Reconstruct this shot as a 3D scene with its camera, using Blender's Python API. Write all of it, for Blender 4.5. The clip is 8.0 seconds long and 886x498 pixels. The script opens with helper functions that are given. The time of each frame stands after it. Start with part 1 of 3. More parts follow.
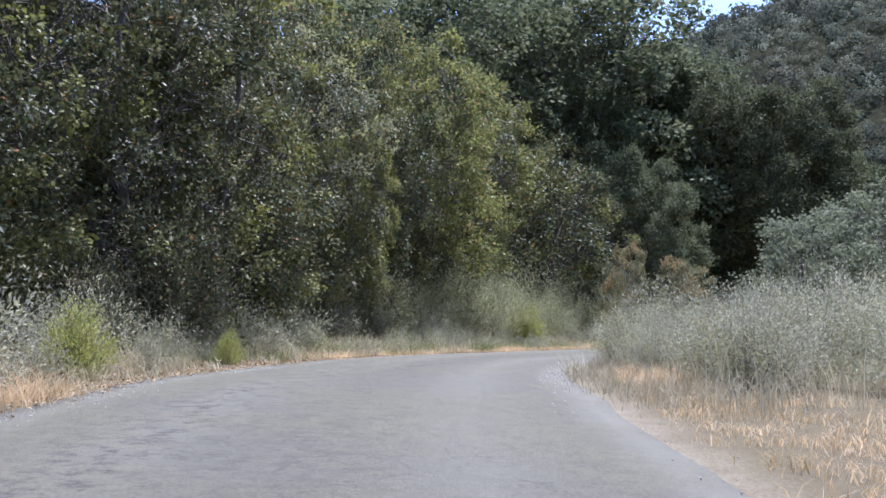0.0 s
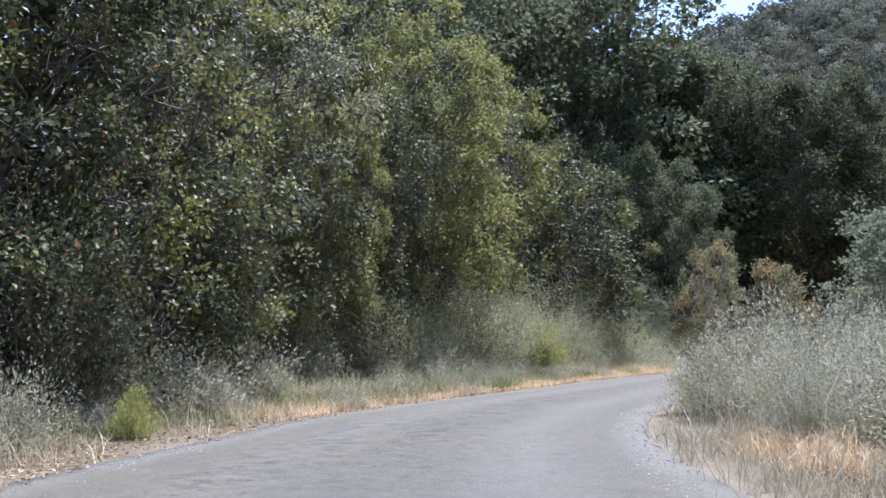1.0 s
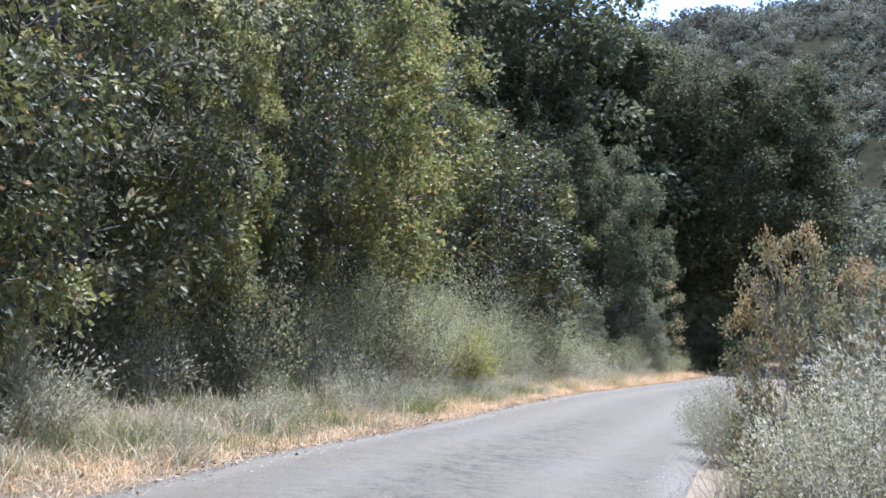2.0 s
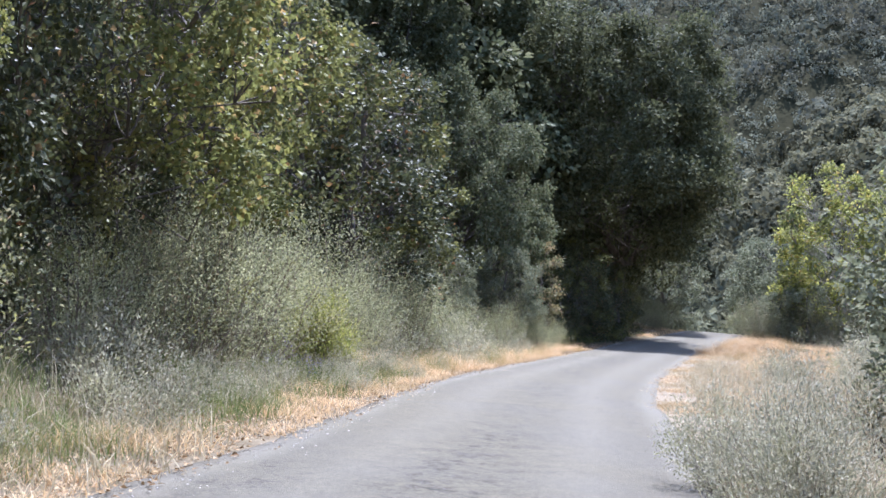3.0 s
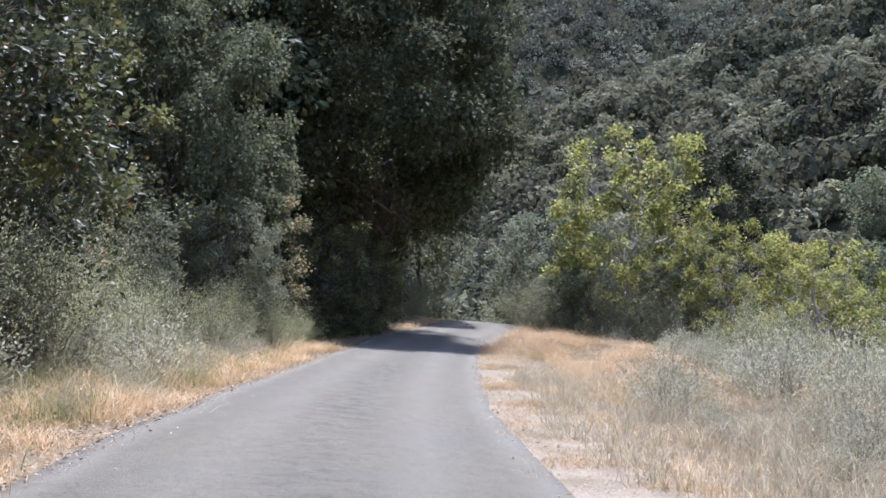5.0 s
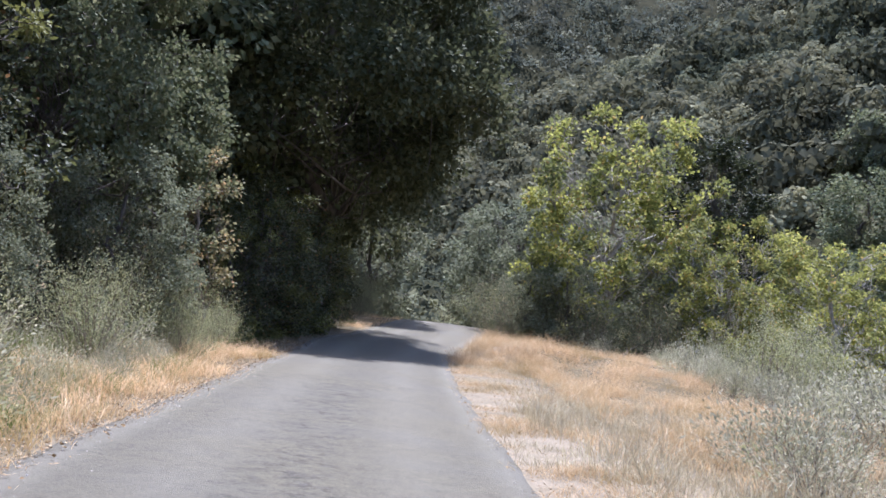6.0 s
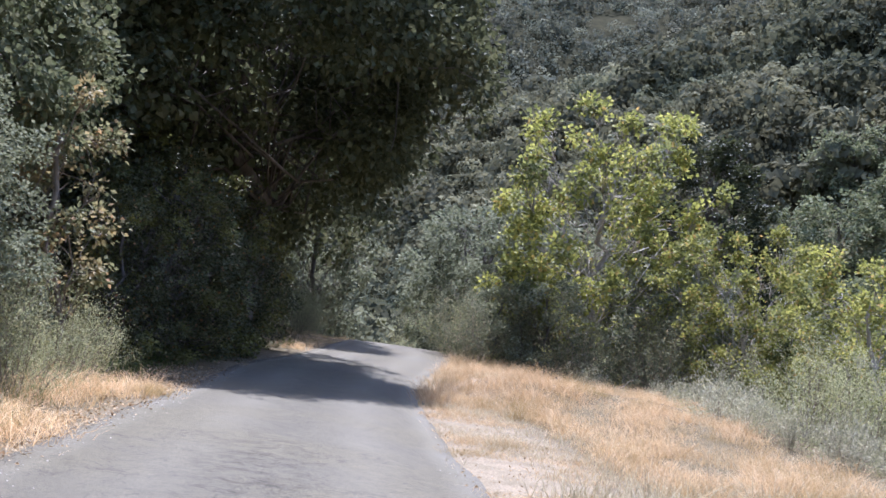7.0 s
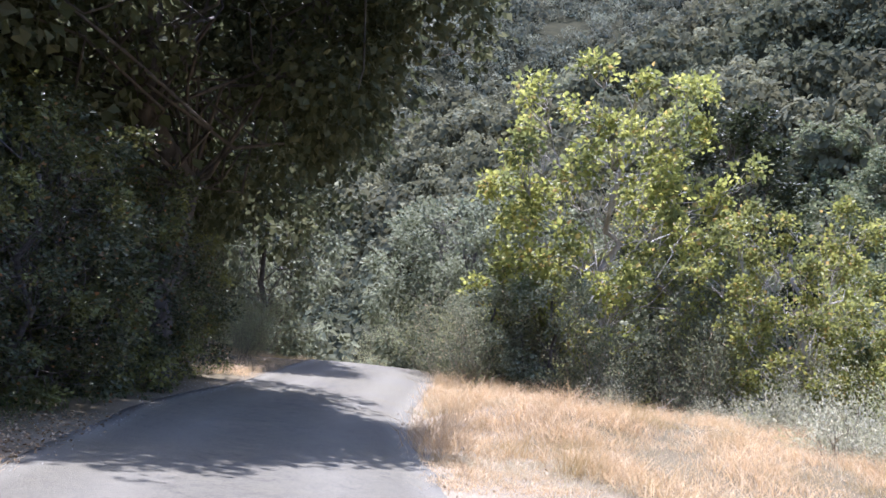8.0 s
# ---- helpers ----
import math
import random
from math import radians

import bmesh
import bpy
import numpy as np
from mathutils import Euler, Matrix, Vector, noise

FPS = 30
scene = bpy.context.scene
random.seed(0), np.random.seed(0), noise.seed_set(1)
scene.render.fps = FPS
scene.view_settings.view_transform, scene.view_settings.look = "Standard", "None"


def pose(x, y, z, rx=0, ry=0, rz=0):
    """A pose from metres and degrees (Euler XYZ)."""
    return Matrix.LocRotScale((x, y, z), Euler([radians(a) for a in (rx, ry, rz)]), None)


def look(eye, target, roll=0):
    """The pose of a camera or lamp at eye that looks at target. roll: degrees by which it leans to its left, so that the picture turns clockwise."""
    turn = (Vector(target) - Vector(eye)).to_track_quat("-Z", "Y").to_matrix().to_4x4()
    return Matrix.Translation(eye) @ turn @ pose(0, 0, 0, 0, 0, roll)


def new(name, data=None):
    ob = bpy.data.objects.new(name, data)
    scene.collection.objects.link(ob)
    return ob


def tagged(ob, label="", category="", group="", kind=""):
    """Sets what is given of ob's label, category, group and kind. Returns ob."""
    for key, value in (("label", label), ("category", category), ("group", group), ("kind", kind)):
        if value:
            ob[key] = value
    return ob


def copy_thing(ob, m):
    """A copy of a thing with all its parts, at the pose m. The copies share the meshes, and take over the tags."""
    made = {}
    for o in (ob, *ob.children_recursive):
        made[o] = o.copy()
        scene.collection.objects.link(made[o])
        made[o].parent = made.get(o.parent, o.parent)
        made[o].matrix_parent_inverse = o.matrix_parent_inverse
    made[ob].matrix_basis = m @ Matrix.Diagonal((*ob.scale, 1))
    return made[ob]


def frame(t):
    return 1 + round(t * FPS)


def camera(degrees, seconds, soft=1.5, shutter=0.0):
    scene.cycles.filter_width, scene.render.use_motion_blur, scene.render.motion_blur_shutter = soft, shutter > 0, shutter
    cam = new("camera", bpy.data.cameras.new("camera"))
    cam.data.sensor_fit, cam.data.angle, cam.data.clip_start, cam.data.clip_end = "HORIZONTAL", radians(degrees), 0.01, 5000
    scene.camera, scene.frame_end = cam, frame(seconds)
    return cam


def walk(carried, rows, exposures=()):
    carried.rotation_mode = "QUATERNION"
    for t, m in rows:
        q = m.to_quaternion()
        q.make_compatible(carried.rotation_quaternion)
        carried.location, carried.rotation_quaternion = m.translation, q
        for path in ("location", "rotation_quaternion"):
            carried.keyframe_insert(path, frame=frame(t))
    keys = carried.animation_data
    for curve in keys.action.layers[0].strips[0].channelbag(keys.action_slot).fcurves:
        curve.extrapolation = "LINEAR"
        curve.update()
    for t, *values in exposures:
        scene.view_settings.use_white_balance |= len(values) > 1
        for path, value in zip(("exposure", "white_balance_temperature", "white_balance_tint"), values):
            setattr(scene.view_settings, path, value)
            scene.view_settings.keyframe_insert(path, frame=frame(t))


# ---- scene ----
cam = camera(43.15, 8.0, soft=1.6)
# seconds, eye, yaw to the left, pitch up, lean to the left
PATH = [
    (0.0, 0.000, -0.000, -0.779, 0.007, 6.931, -0.775),
    (0.5, -0.198, 3.383, -0.448, -0.065, 7.577, -1.445),
    (1.0, -0.327, 6.831, -0.114, -0.548, 7.871, -2.269),
    (1.2, -0.376, 8.257, 0.053, -1.327, 7.777, -1.882),
    (2.3, -0.173, 15.786, 0.658, -7.015, 7.071, 1.230),
    (2.5, -0.008, 17.104, 0.670, -8.373, 6.930, 1.173),
    (3.0, 0.531, 20.451, 0.934, -12.808, 5.516, 1.681),
    (3.5, 1.274, 23.590, 1.056, -16.784, 5.902, 1.077),
    (4.0, 2.235, 26.955, 1.221, -20.266, 5.339, 1.686),
    (4.5, 3.499, 30.372, 1.399, -23.913, 4.848, 1.232),
    (4.7, 3.930, 31.723, 1.419, -25.290, 4.947, 1.545),
    (5.8, 6.916, 39.880, 1.724, -28.987, 5.477, 2.009),
    (6.0, 7.592, 41.342, 1.770, -29.640, 5.143, 3.619),
    (6.5, 9.325, 45.071, 1.848, -31.228, 5.488, 4.199),
    (7.0, 11.129, 48.705, 1.987, -32.517, 6.419, 4.677),
    (7.5, 13.074, 52.338, 2.068, -33.772, 7.367, 4.022),
    (8.0, 15.121, 56.092, 2.226, -34.642, 7.304, 2.524),
]


def aim(x, y, z, yaw, pitch, lean):
    ya, pi = radians(yaw), radians(pitch)
    way = Vector((-math.sin(ya) * math.cos(pi), math.cos(ya) * math.cos(pi), math.sin(pi)))
    return look((x, y, z), Vector((x, y, z)) + way, lean)


walk(cam, [(t, aim(*rest)) for t, *rest in PATH], exposures=[(0.0, 1.03, 5220, 19), (1.2, 1.2, 5200, 20), (2.5, 1.45, 5200, 20), (3.5, 1.4, 5270, 21), (4.7, 1.18, 5300, 21), (6.5, 1.18, 5350, 22), (8.0, 1.66, 5340, 23)])

# ---- light ----
SUN_AZ, SUN_EL = radians(42.0), radians(66.0)   # azimuth from +y to the right, elevation
world = bpy.data.worlds.new("sky")
scene.world = world
world.use_nodes = True
wn = world.node_tree.nodes
sky = wn.new("ShaderNodeTexSky")
sky.sky_type = "NISHITA"
sky.sun_disc = False
sky.sun_elevation, sky.sun_rotation = SUN_EL, SUN_AZ
sky.air_density, sky.dust_density, sky.ozone_density = 1.0, 1.5, 1.0
wn["Background"].inputs["Strength"].default_value = 0.15
world.node_tree.links.new(sky.outputs[0], wn["Background"].inputs["Color"])
sun_data = bpy.data.lights.new("sun", "SUN")
sun_data.energy, sun_data.angle, sun_data.color = 4.6, radians(0.53), (1.0, 0.955, 0.88)
sun = new("sun", sun_data)
to_sun = Vector((math.sin(SUN_AZ) * math.cos(SUN_EL), math.cos(SUN_AZ) * math.cos(SUN_EL), math.sin(SUN_EL)))
sun.matrix_world = look(to_sun * 60, (0, 0, 0))


# ---- materials ----
def shader(name):
    m = bpy.data.materials.new(name)
    m.use_nodes = True
    t = m.node_tree
    return m, t, t.nodes["Principled BSDF"], t.nodes["Material Output"]


def ramp(t, fac, stops):
    r = t.nodes.new("ShaderNodeValToRGB")
    e = r.color_ramp.elements
    while len(e) < len(stops):
        e.new(0.5)
    for k, (p, c) in zip(e, stops):
        k.position, k.color = p, (*c, 1)
    t.links.new(fac, r.inputs[0])
    return r.outputs[0]


def noise_tex(t, scale, detail=4.0, rough=0.55, coord="Object", stretch=None):
    tc = t.nodes.new("ShaderNodeTexCoord")
    n = t.nodes.new("ShaderNodeTexNoise")
    n.inputs["Scale"].default_value, n.inputs["Detail"].default_value, n.inputs["Roughness"].default_value = scale, detail, rough
    if stretch:
        mp = t.nodes.new("ShaderNodeMapping")
        mp.inputs["Scale"].default_value = stretch
        t.links.new(tc.outputs[coord], mp.inputs[0])
        t.links.new(mp.outputs[0], n.inputs[0])
    else:
        t.links.new(tc.outputs[coord], n.inputs[0])
    return n.outputs["Fac"]


def mix(t, fac, a, b, mode="MIX"):
    x = t.nodes.new("ShaderNodeMix")
    x.data_type, x.blend_type = "RGBA", mode
    for s, v in ((0, fac), (6, a), (7, b)):
        if isinstance(v, (int, float)):
            x.inputs[s].default_value = v
        elif isinstance(v, tuple):
            x.inputs[s].default_value = (*v, 1)
        else:
            t.links.new(v, x.inputs[s])
    return x.outputs[2]


def bump(t, height, strength, distance, target):
    b = t.nodes.new("ShaderNodeBump")
    b.inputs["Strength"].default_value, b.inputs["Distance"].default_value = strength, distance
    t.links.new(height, b.inputs["Height"])
    t.links.new(b.outputs[0], target.inputs["Normal"])


def leaf_material(name, stops, through_light=0.3, rough=0.55, patch=None, patch_scale=0.5, gloss=0.12, vivid=0.88, pale=1.25, per_bush=False):
    """Leaves or blades: every one takes its own tone, whole sprays lean to a second tone, and light passes through."""
    m, t, p, out = shader(name)
    g = t.nodes.new("ShaderNodeNewGeometry")
    o = t.nodes.new("ShaderNodeObjectInfo")
    col = ramp(t, g.outputs["Random Per Island"], stops)
    if patch:
        f = ramp(t, noise_tex(t, patch_scale, 2.0), ((0.5, (0, 0, 0)), (0.66, (1, 1, 1))))
        col = mix(t, f, col, patch)
    tone = t.nodes.new("ShaderNodeMapRange")
    tone.inputs["To Min"].default_value, tone.inputs["To Max"].default_value = 0.84 * pale, 1.16 * pale
    t.links.new(o.outputs["Random"], tone.inputs["Value"])
    hs = t.nodes.new("ShaderNodeHueSaturation")
    hs.inputs["Saturation"].default_value = vivid
    value = tone.outputs[0]
    if per_bush:
        a = t.nodes.new("ShaderNodeAttribute")
        a.attribute_name = "tone"
        times = t.nodes.new("ShaderNodeMath")
        times.operation = "MULTIPLY"
        t.links.new(value, times.inputs[0])
        t.links.new(a.outputs["Fac"], times.inputs[1])
        value = times.outputs[0]
    t.links.new(value, hs.inputs["Value"])
    t.links.new(col, hs.inputs["Color"])
    col = hs.outputs[0]
    t.links.new(col, p.inputs["Base Color"])
    p.inputs["Roughness"].default_value = rough
    p.inputs["Specular IOR Level"].default_value = gloss
    tr = t.nodes.new("ShaderNodeBsdfTranslucent")
    t.links.new(col, tr.inputs["Color"])
    ms = t.nodes.new("ShaderNodeMixShader")
    ms.inputs[0].default_value = through_light
    t.links.new(p.outputs[0], ms.inputs[1])
    t.links.new(tr.outputs[0], ms.inputs[2])
    t.links.new(ms.outputs[0], out.inputs[0])
    return m


OAK = leaf_material("oak_leaf", ((0.0, (0.0445, 0.05, 0.0242)), (0.5, (0.07, 0.076, 0.0374)), (1.0, (0.127, 0.128, 0.0682))), 0.3, 0.6, gloss=0.06, vivid=1.0, pale=1.6)
BANK_OAK = leaf_material("bank_oak_leaf", ((0.0, (0.0583, 0.068, 0.033)), (0.5, (0.0954, 0.105, 0.055)), (1.0, (0.154, 0.155, 0.088))), 0.32, 0.6, gloss=0.06, vivid=1.0, pale=1.75)
LIGHT_OAK = leaf_material("light_oak_leaf", ((0.0, (0.0954, 0.105, 0.0605)), (0.5, (0.143, 0.152, 0.0935)), (1.0, (0.201, 0.205, 0.138))), 0.32, 0.7, gloss=0.05, vivid=1.0, pale=1.6)
WILLOW = leaf_material("willow_leaf", ((0.0, (0.0742, 0.08, 0.044)), (0.55, (0.138, 0.145, 0.077)), (0.93, (0.233, 0.22, 0.121)), (1.0, (0.339, 0.24, 0.132))), 0.46, 0.5, (0.27, 0.26, 0.07), 0.45, pale=1.28)
# the yellow-green patch tone stands in for leaf clumps that catch the sun
TOYON = leaf_material("toyon_leaf", ((0.0, (0.0371, 0.045, 0.022)), (0.6, (0.0795, 0.088, 0.044)), (0.95, (0.138, 0.14, 0.077)), (1.0, (0.318, 0.16, 0.077))), 0.28, 0.5, (0.21, 0.21, 0.07), 0.5, gloss=0.2, vivid=1.05, pale=1.2)
YELLOW = leaf_material("yellow_leaf", ((0.0, (0.105, 0.118, 0.036)), (0.5, (0.18, 0.19, 0.05)), (0.9, (0.29, 0.27, 0.075)), (1.0, (0.38, 0.23, 0.085))), 0.42, 0.5, (0.1, 0.112, 0.05), 0.55, vivid=0.95, pale=1.2)
SYCAMORE = leaf_material("sycamore_leaf", ((0.0, (0.12, 0.13, 0.035)), (0.5, (0.25, 0.255, 0.06)), (0.92, (0.40, 0.38, 0.10)), (1.0, (0.44, 0.28, 0.09))), 0.45, 0.5, (0.12, 0.135, 0.055), 0.55, vivid=0.98, pale=1.25)
AUTUMN = leaf_material("turning_leaf", ((0.0, (0.11, 0.12, 0.05)), (0.6, (0.19, 0.19, 0.085)), (0.9, (0.27, 0.235, 0.1)), (1.0, (0.42, 0.23, 0.09))), 0.42, 0.5, (0.3, 0.2, 0.07), 1.1, pale=1.25)
SAGE = leaf_material("sage_leaf", ((0.0, (0.20, 0.195, 0.115)), (0.6, (0.34, 0.325, 0.205)), (1.0, (0.50, 0.46, 0.33))), 0.35, 0.8, (0.28, 0.275, 0.12), 0.9, gloss=0.1, vivid=0.88, pale=1.28)
COYOTE = leaf_material("coyote_brush_leaf", ((0.0, (0.17, 0.175, 0.075)), (0.6, (0.26, 0.265, 0.125)), (1.0, (0.38, 0.37, 0.20))), 0.42, 0.7, (0.30, 0.28, 0.11), 0.7, gloss=0.2, pale=1.45)
FRESH = leaf_material("fresh_leaf", ((0.0, (0.17, 0.19, 0.035)), (0.6, (0.33, 0.34, 0.07)), (1.0, (0.48, 0.44, 0.13))), 0.4, 0.6, vivid=0.92, pale=1.1)
GOLD = leaf_material("golden_grass", ((0.0, (0.42, 0.28, 0.13)), (0.5, (0.66, 0.46, 0.25)), (1.0, (0.84, 0.67, 0.45))), 0.45, 0.7, (0.38, 0.28, 0.13), 0.7, gloss=0.15, vivid=1.0, pale=1.0)
STRAW = leaf_material("straw_grass", ((0.0, (0.30, 0.25, 0.15)), (0.6, (0.46, 0.40, 0.26)), (1.0, (0.62, 0.56, 0.40))), 0.3, 0.7, (0.45, 0.37, 0.23), 0.8, gloss=0.15, vivid=1.0, pale=1.0)
GREEN_GRASS = leaf_material("green_grass", ((0.0, (0.09, 0.125, 0.035)), (0.7, (0.16, 0.195, 0.06)), (1.0, (0.30, 0.27, 0.11))), 0.3, 0.7, gloss=0.15, vivid=1.0, pale=1.1)
CHAPARRAL = leaf_material("chaparral_leaf", ((0.0, (0.13, 0.126, 0.075)), (0.5, (0.168, 0.161, 0.097)), (1.0, (0.22, 0.208, 0.125))), 0.3, 0.9, (0.115, 0.122, 0.074), 0.03, gloss=0.03, vivid=1.0, pale=1.42, per_bush=True)
DARK_LEAF = leaf_material("dark_leaf", ((0.0, (0.03, 0.036, 0.018)), (0.6, (0.05, 0.058, 0.028)), (1.0, (0.09, 0.098, 0.045))), 0.25, 0.5, gloss=0.12, vivid=1.0, pale=1.1)
# cooler and greyer than CHAPARRAL: distance haze put into the leaf colour
HAZED_BRUSH = leaf_material("hazed_brush_leaf", ((0.0, (0.12, 0.125, 0.08)), (0.5, (0.15, 0.155, 0.1)), (1.0, (0.185, 0.185, 0.125))), 0.3, 0.9, (0.17, 0.16, 0.105), 0.02, gloss=0.03, pale=1.45, per_bush=True)
LILAC = leaf_material("lilac_petal", ((0.0, (0.16, 0.18, 0.09)), (0.5, (0.22, 0.2, 0.26)), (1.0, (0.36, 0.3, 0.55))), 0.3, 0.7, gloss=0.05, vivid=1.0, pale=1.0)
LITTER = leaf_material("fallen_leaf", ((0.0, (0.16, 0.09, 0.04)), (0.5, (0.36, 0.24, 0.12)), (1.0, (0.55, 0.42, 0.26))), 0.1, 0.8, gloss=0.15, vivid=1.0, pale=1.0)


def bark_material(name, dark, pale):
    m, t, p, out = shader(name)
    n = noise_tex(t, 9.0, 6.0, 0.6, stretch=(1, 1, 0.25))
    t.links.new(ramp(t, n, ((0.3, dark), (0.7, pale))), p.inputs["Base Color"])
    p.inputs["Roughness"].default_value = 0.9
    bump(t, n, 0.8, 0.03, p)
    return m


BARK = bark_material("grey_bark", (0.05, 0.042, 0.035), (0.19, 0.16, 0.13))
PALE_BARK = bark_material("pale_bark", (0.20, 0.17, 0.14), (0.52, 0.47, 0.40))
STEM = bark_material("dry_stem", (0.13, 0.10, 0.07), (0.33, 0.27, 0.20))


def asphalt_material():
    """Bleached old asphalt: even grey, with a ravelled strip of bare stones along its middle and some cracks."""
    m, t, p, out = shader("old_asphalt")
    fine = noise_tex(t, 45.0, 5.0, 0.85)
    grit = noise_tex(t, 14.0, 6.0, 0.85)
    big = noise_tex(t, 0.45, 3.0)
    col = ramp(t, fine, ((0.34, (0.072, 0.064, 0.046)), (0.66, (0.192, 0.171, 0.12))))
    blotch = noise_tex(t, 4.5, 7.0, 0.8)
    col = mix(t, 1.0, col, ramp(t, blotch, ((0.34, (0.82, 0.82, 0.82)), (0.5, (1.0, 1.0, 1.0)), (0.68, (1.14, 1.13, 1.1)))), "MULTIPLY")
    col = mix(t, ramp(t, big, ((0.42, (0, 0, 0)), (0.6, (1, 1, 1)))), col, mix(t, 0.3, col, (0.11, 0.103, 0.09)))
    crack = t.nodes.new("ShaderNodeTexVoronoi")
    crack.feature = "DISTANCE_TO_EDGE"
    crack.inputs["Scale"].default_value = 1.3
    tc = t.nodes.new("ShaderNodeTexCoord")
    warp = t.nodes.new("ShaderNodeVectorMath")
    warp.operation = "ADD"
    shift = t.nodes.new("ShaderNodeTexNoise")
    shift.inputs["Scale"].default_value = 2.5
    t.links.new(tc.outputs["Object"], shift.inputs[0])
    t.links.new(tc.outputs["Object"], warp.inputs[0])
    t.links.new(shift.outputs["Color"], warp.inputs[1])
    t.links.new(warp.outputs[0], crack.inputs["Vector"])
    line = ramp(t, crack.outputs["Distance"], ((0.0, (1, 1, 1)), (0.02, (0, 0, 0))))
    part_of = ramp(t, noise_tex(t, 0.22, 2.0), ((0.5, (0, 0, 0)), (0.58, (0.6, 0.6, 0.6))))
    col = mix(t, mix(t, 1.0, line, part_of, "MULTIPLY"), col, (0.045, 0.042, 0.038))
    lane = t.nodes.new("ShaderNodeAttribute")
    lane.attribute_name = "dust"
    col = mix(t, mix(t, big, (0, 0, 0), lane.outputs["Color"]), col, (0.27, 0.25, 0.2))
    worn = t.nodes.new("ShaderNodeAttribute")
    worn.attribute_name = "worn"
    stones = ramp(t, grit, ((0.4, (0.02, 0.018, 0.015)), (0.52, (0.07, 0.064, 0.053)), (0.68, (0.19, 0.175, 0.145))))
    patchy = ramp(t, noise_tex(t, 4.0, 6.0, 0.8), ((0.48, (0, 0, 0)), (0.6, (0.85, 0.85, 0.85))))
    col = mix(t, mix(t, 1.0, patchy, worn.outputs["Color"], "MULTIPLY"), col, stones)
    t.links.new(col, p.inputs["Base Color"])
    p.inputs["Roughness"].default_value = 0.9
    p.inputs["Specular IOR Level"].default_value = 0.2
    bump(t, mix(t, 0.6, fine, grit), 0.8, 0.03, p)
    return m


ASPHALT = asphalt_material()


def soil_material():
    m, t, p, out = shader("dry_soil")
    fine, mid = noise_tex(t, 30.0, 4.0, 0.7), noise_tex(t, 1.6, 5.0, 0.6)
    leafy = ramp(t, fine, ((0.3, (0.06, 0.047, 0.03)), (0.7, (0.19, 0.15, 0.10))))
    leafy = mix(t, mid, leafy, mix(t, 0.6, leafy, (0.15, 0.13, 0.07)))
    bare = ramp(t, fine, ((0.3, (0.17, 0.14, 0.1)), (0.7, (0.36, 0.30, 0.215))))
    a = t.nodes.new("ShaderNodeAttribute")
    a.attribute_name = "bare"
    edge = mix(t, 1.0, a.outputs["Color"], ramp(t, mid, ((0.3, (0.35, 0.35, 0.35)), (0.6, (1, 1, 1)))), "MULTIPLY")
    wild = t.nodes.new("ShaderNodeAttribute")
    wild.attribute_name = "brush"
    # near-black olive ground tone, mixed in by the brush attribute
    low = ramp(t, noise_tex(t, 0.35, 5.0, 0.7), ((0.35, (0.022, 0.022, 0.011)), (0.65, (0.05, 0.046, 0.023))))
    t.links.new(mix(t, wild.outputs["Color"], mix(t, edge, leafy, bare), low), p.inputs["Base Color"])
    p.inputs["Roughness"].default_value = 0.95
    p.inputs["Specular IOR Level"].default_value = 0.02
    bump(t, mix(t, 0.3, fine, mid), 0.7, 0.03, p)
    return m


SOIL = soil_material()


def rock_material():
    m, t, p, out = shader("pale_rock")
    n = noise_tex(t, 4.0, 6.0, 0.65)
    t.links.new(ramp(t, n, ((0.3, (0.30, 0.27, 0.23)), (0.7, (0.52, 0.48, 0.42)))), p.inputs["Base Color"])
    p.inputs["Roughness"].default_value = 0.9
    bump(t, n, 0.7, 0.05, p)
    return m


ROCK = rock_material()

# ---- the lie of the land ----
G = (0.1056, 1.6329, -0.6806, -0.318, 0.3511)
CENTRE = np.array([(-1.1, -60), (-1.1, -20), (-1.1, 8), (-1.0, 14), (-0.3, 20), (0.9, 24.4), (2.4, 28.3), (5.0, 35), (8.4, 43.7), (14.9, 57), (19.0, 64.6),
                   (23.4, 72.4), (28.5, 79.6), (33.0, 85.7), (36.4, 90.2), (38.6, 95), (39.6, 102), (38.4, 112), (34, 124), (27, 138)], float)
HALF = np.array([3.1, 3.1, 3.1, 3.0, 2.4, 2.15, 2.05, 2.1, 2.1, 2.1, 2.1, 2.05, 2.0, 2.0, 2.0, 2.0, 2.0, 2.0, 2.0, 2.0])


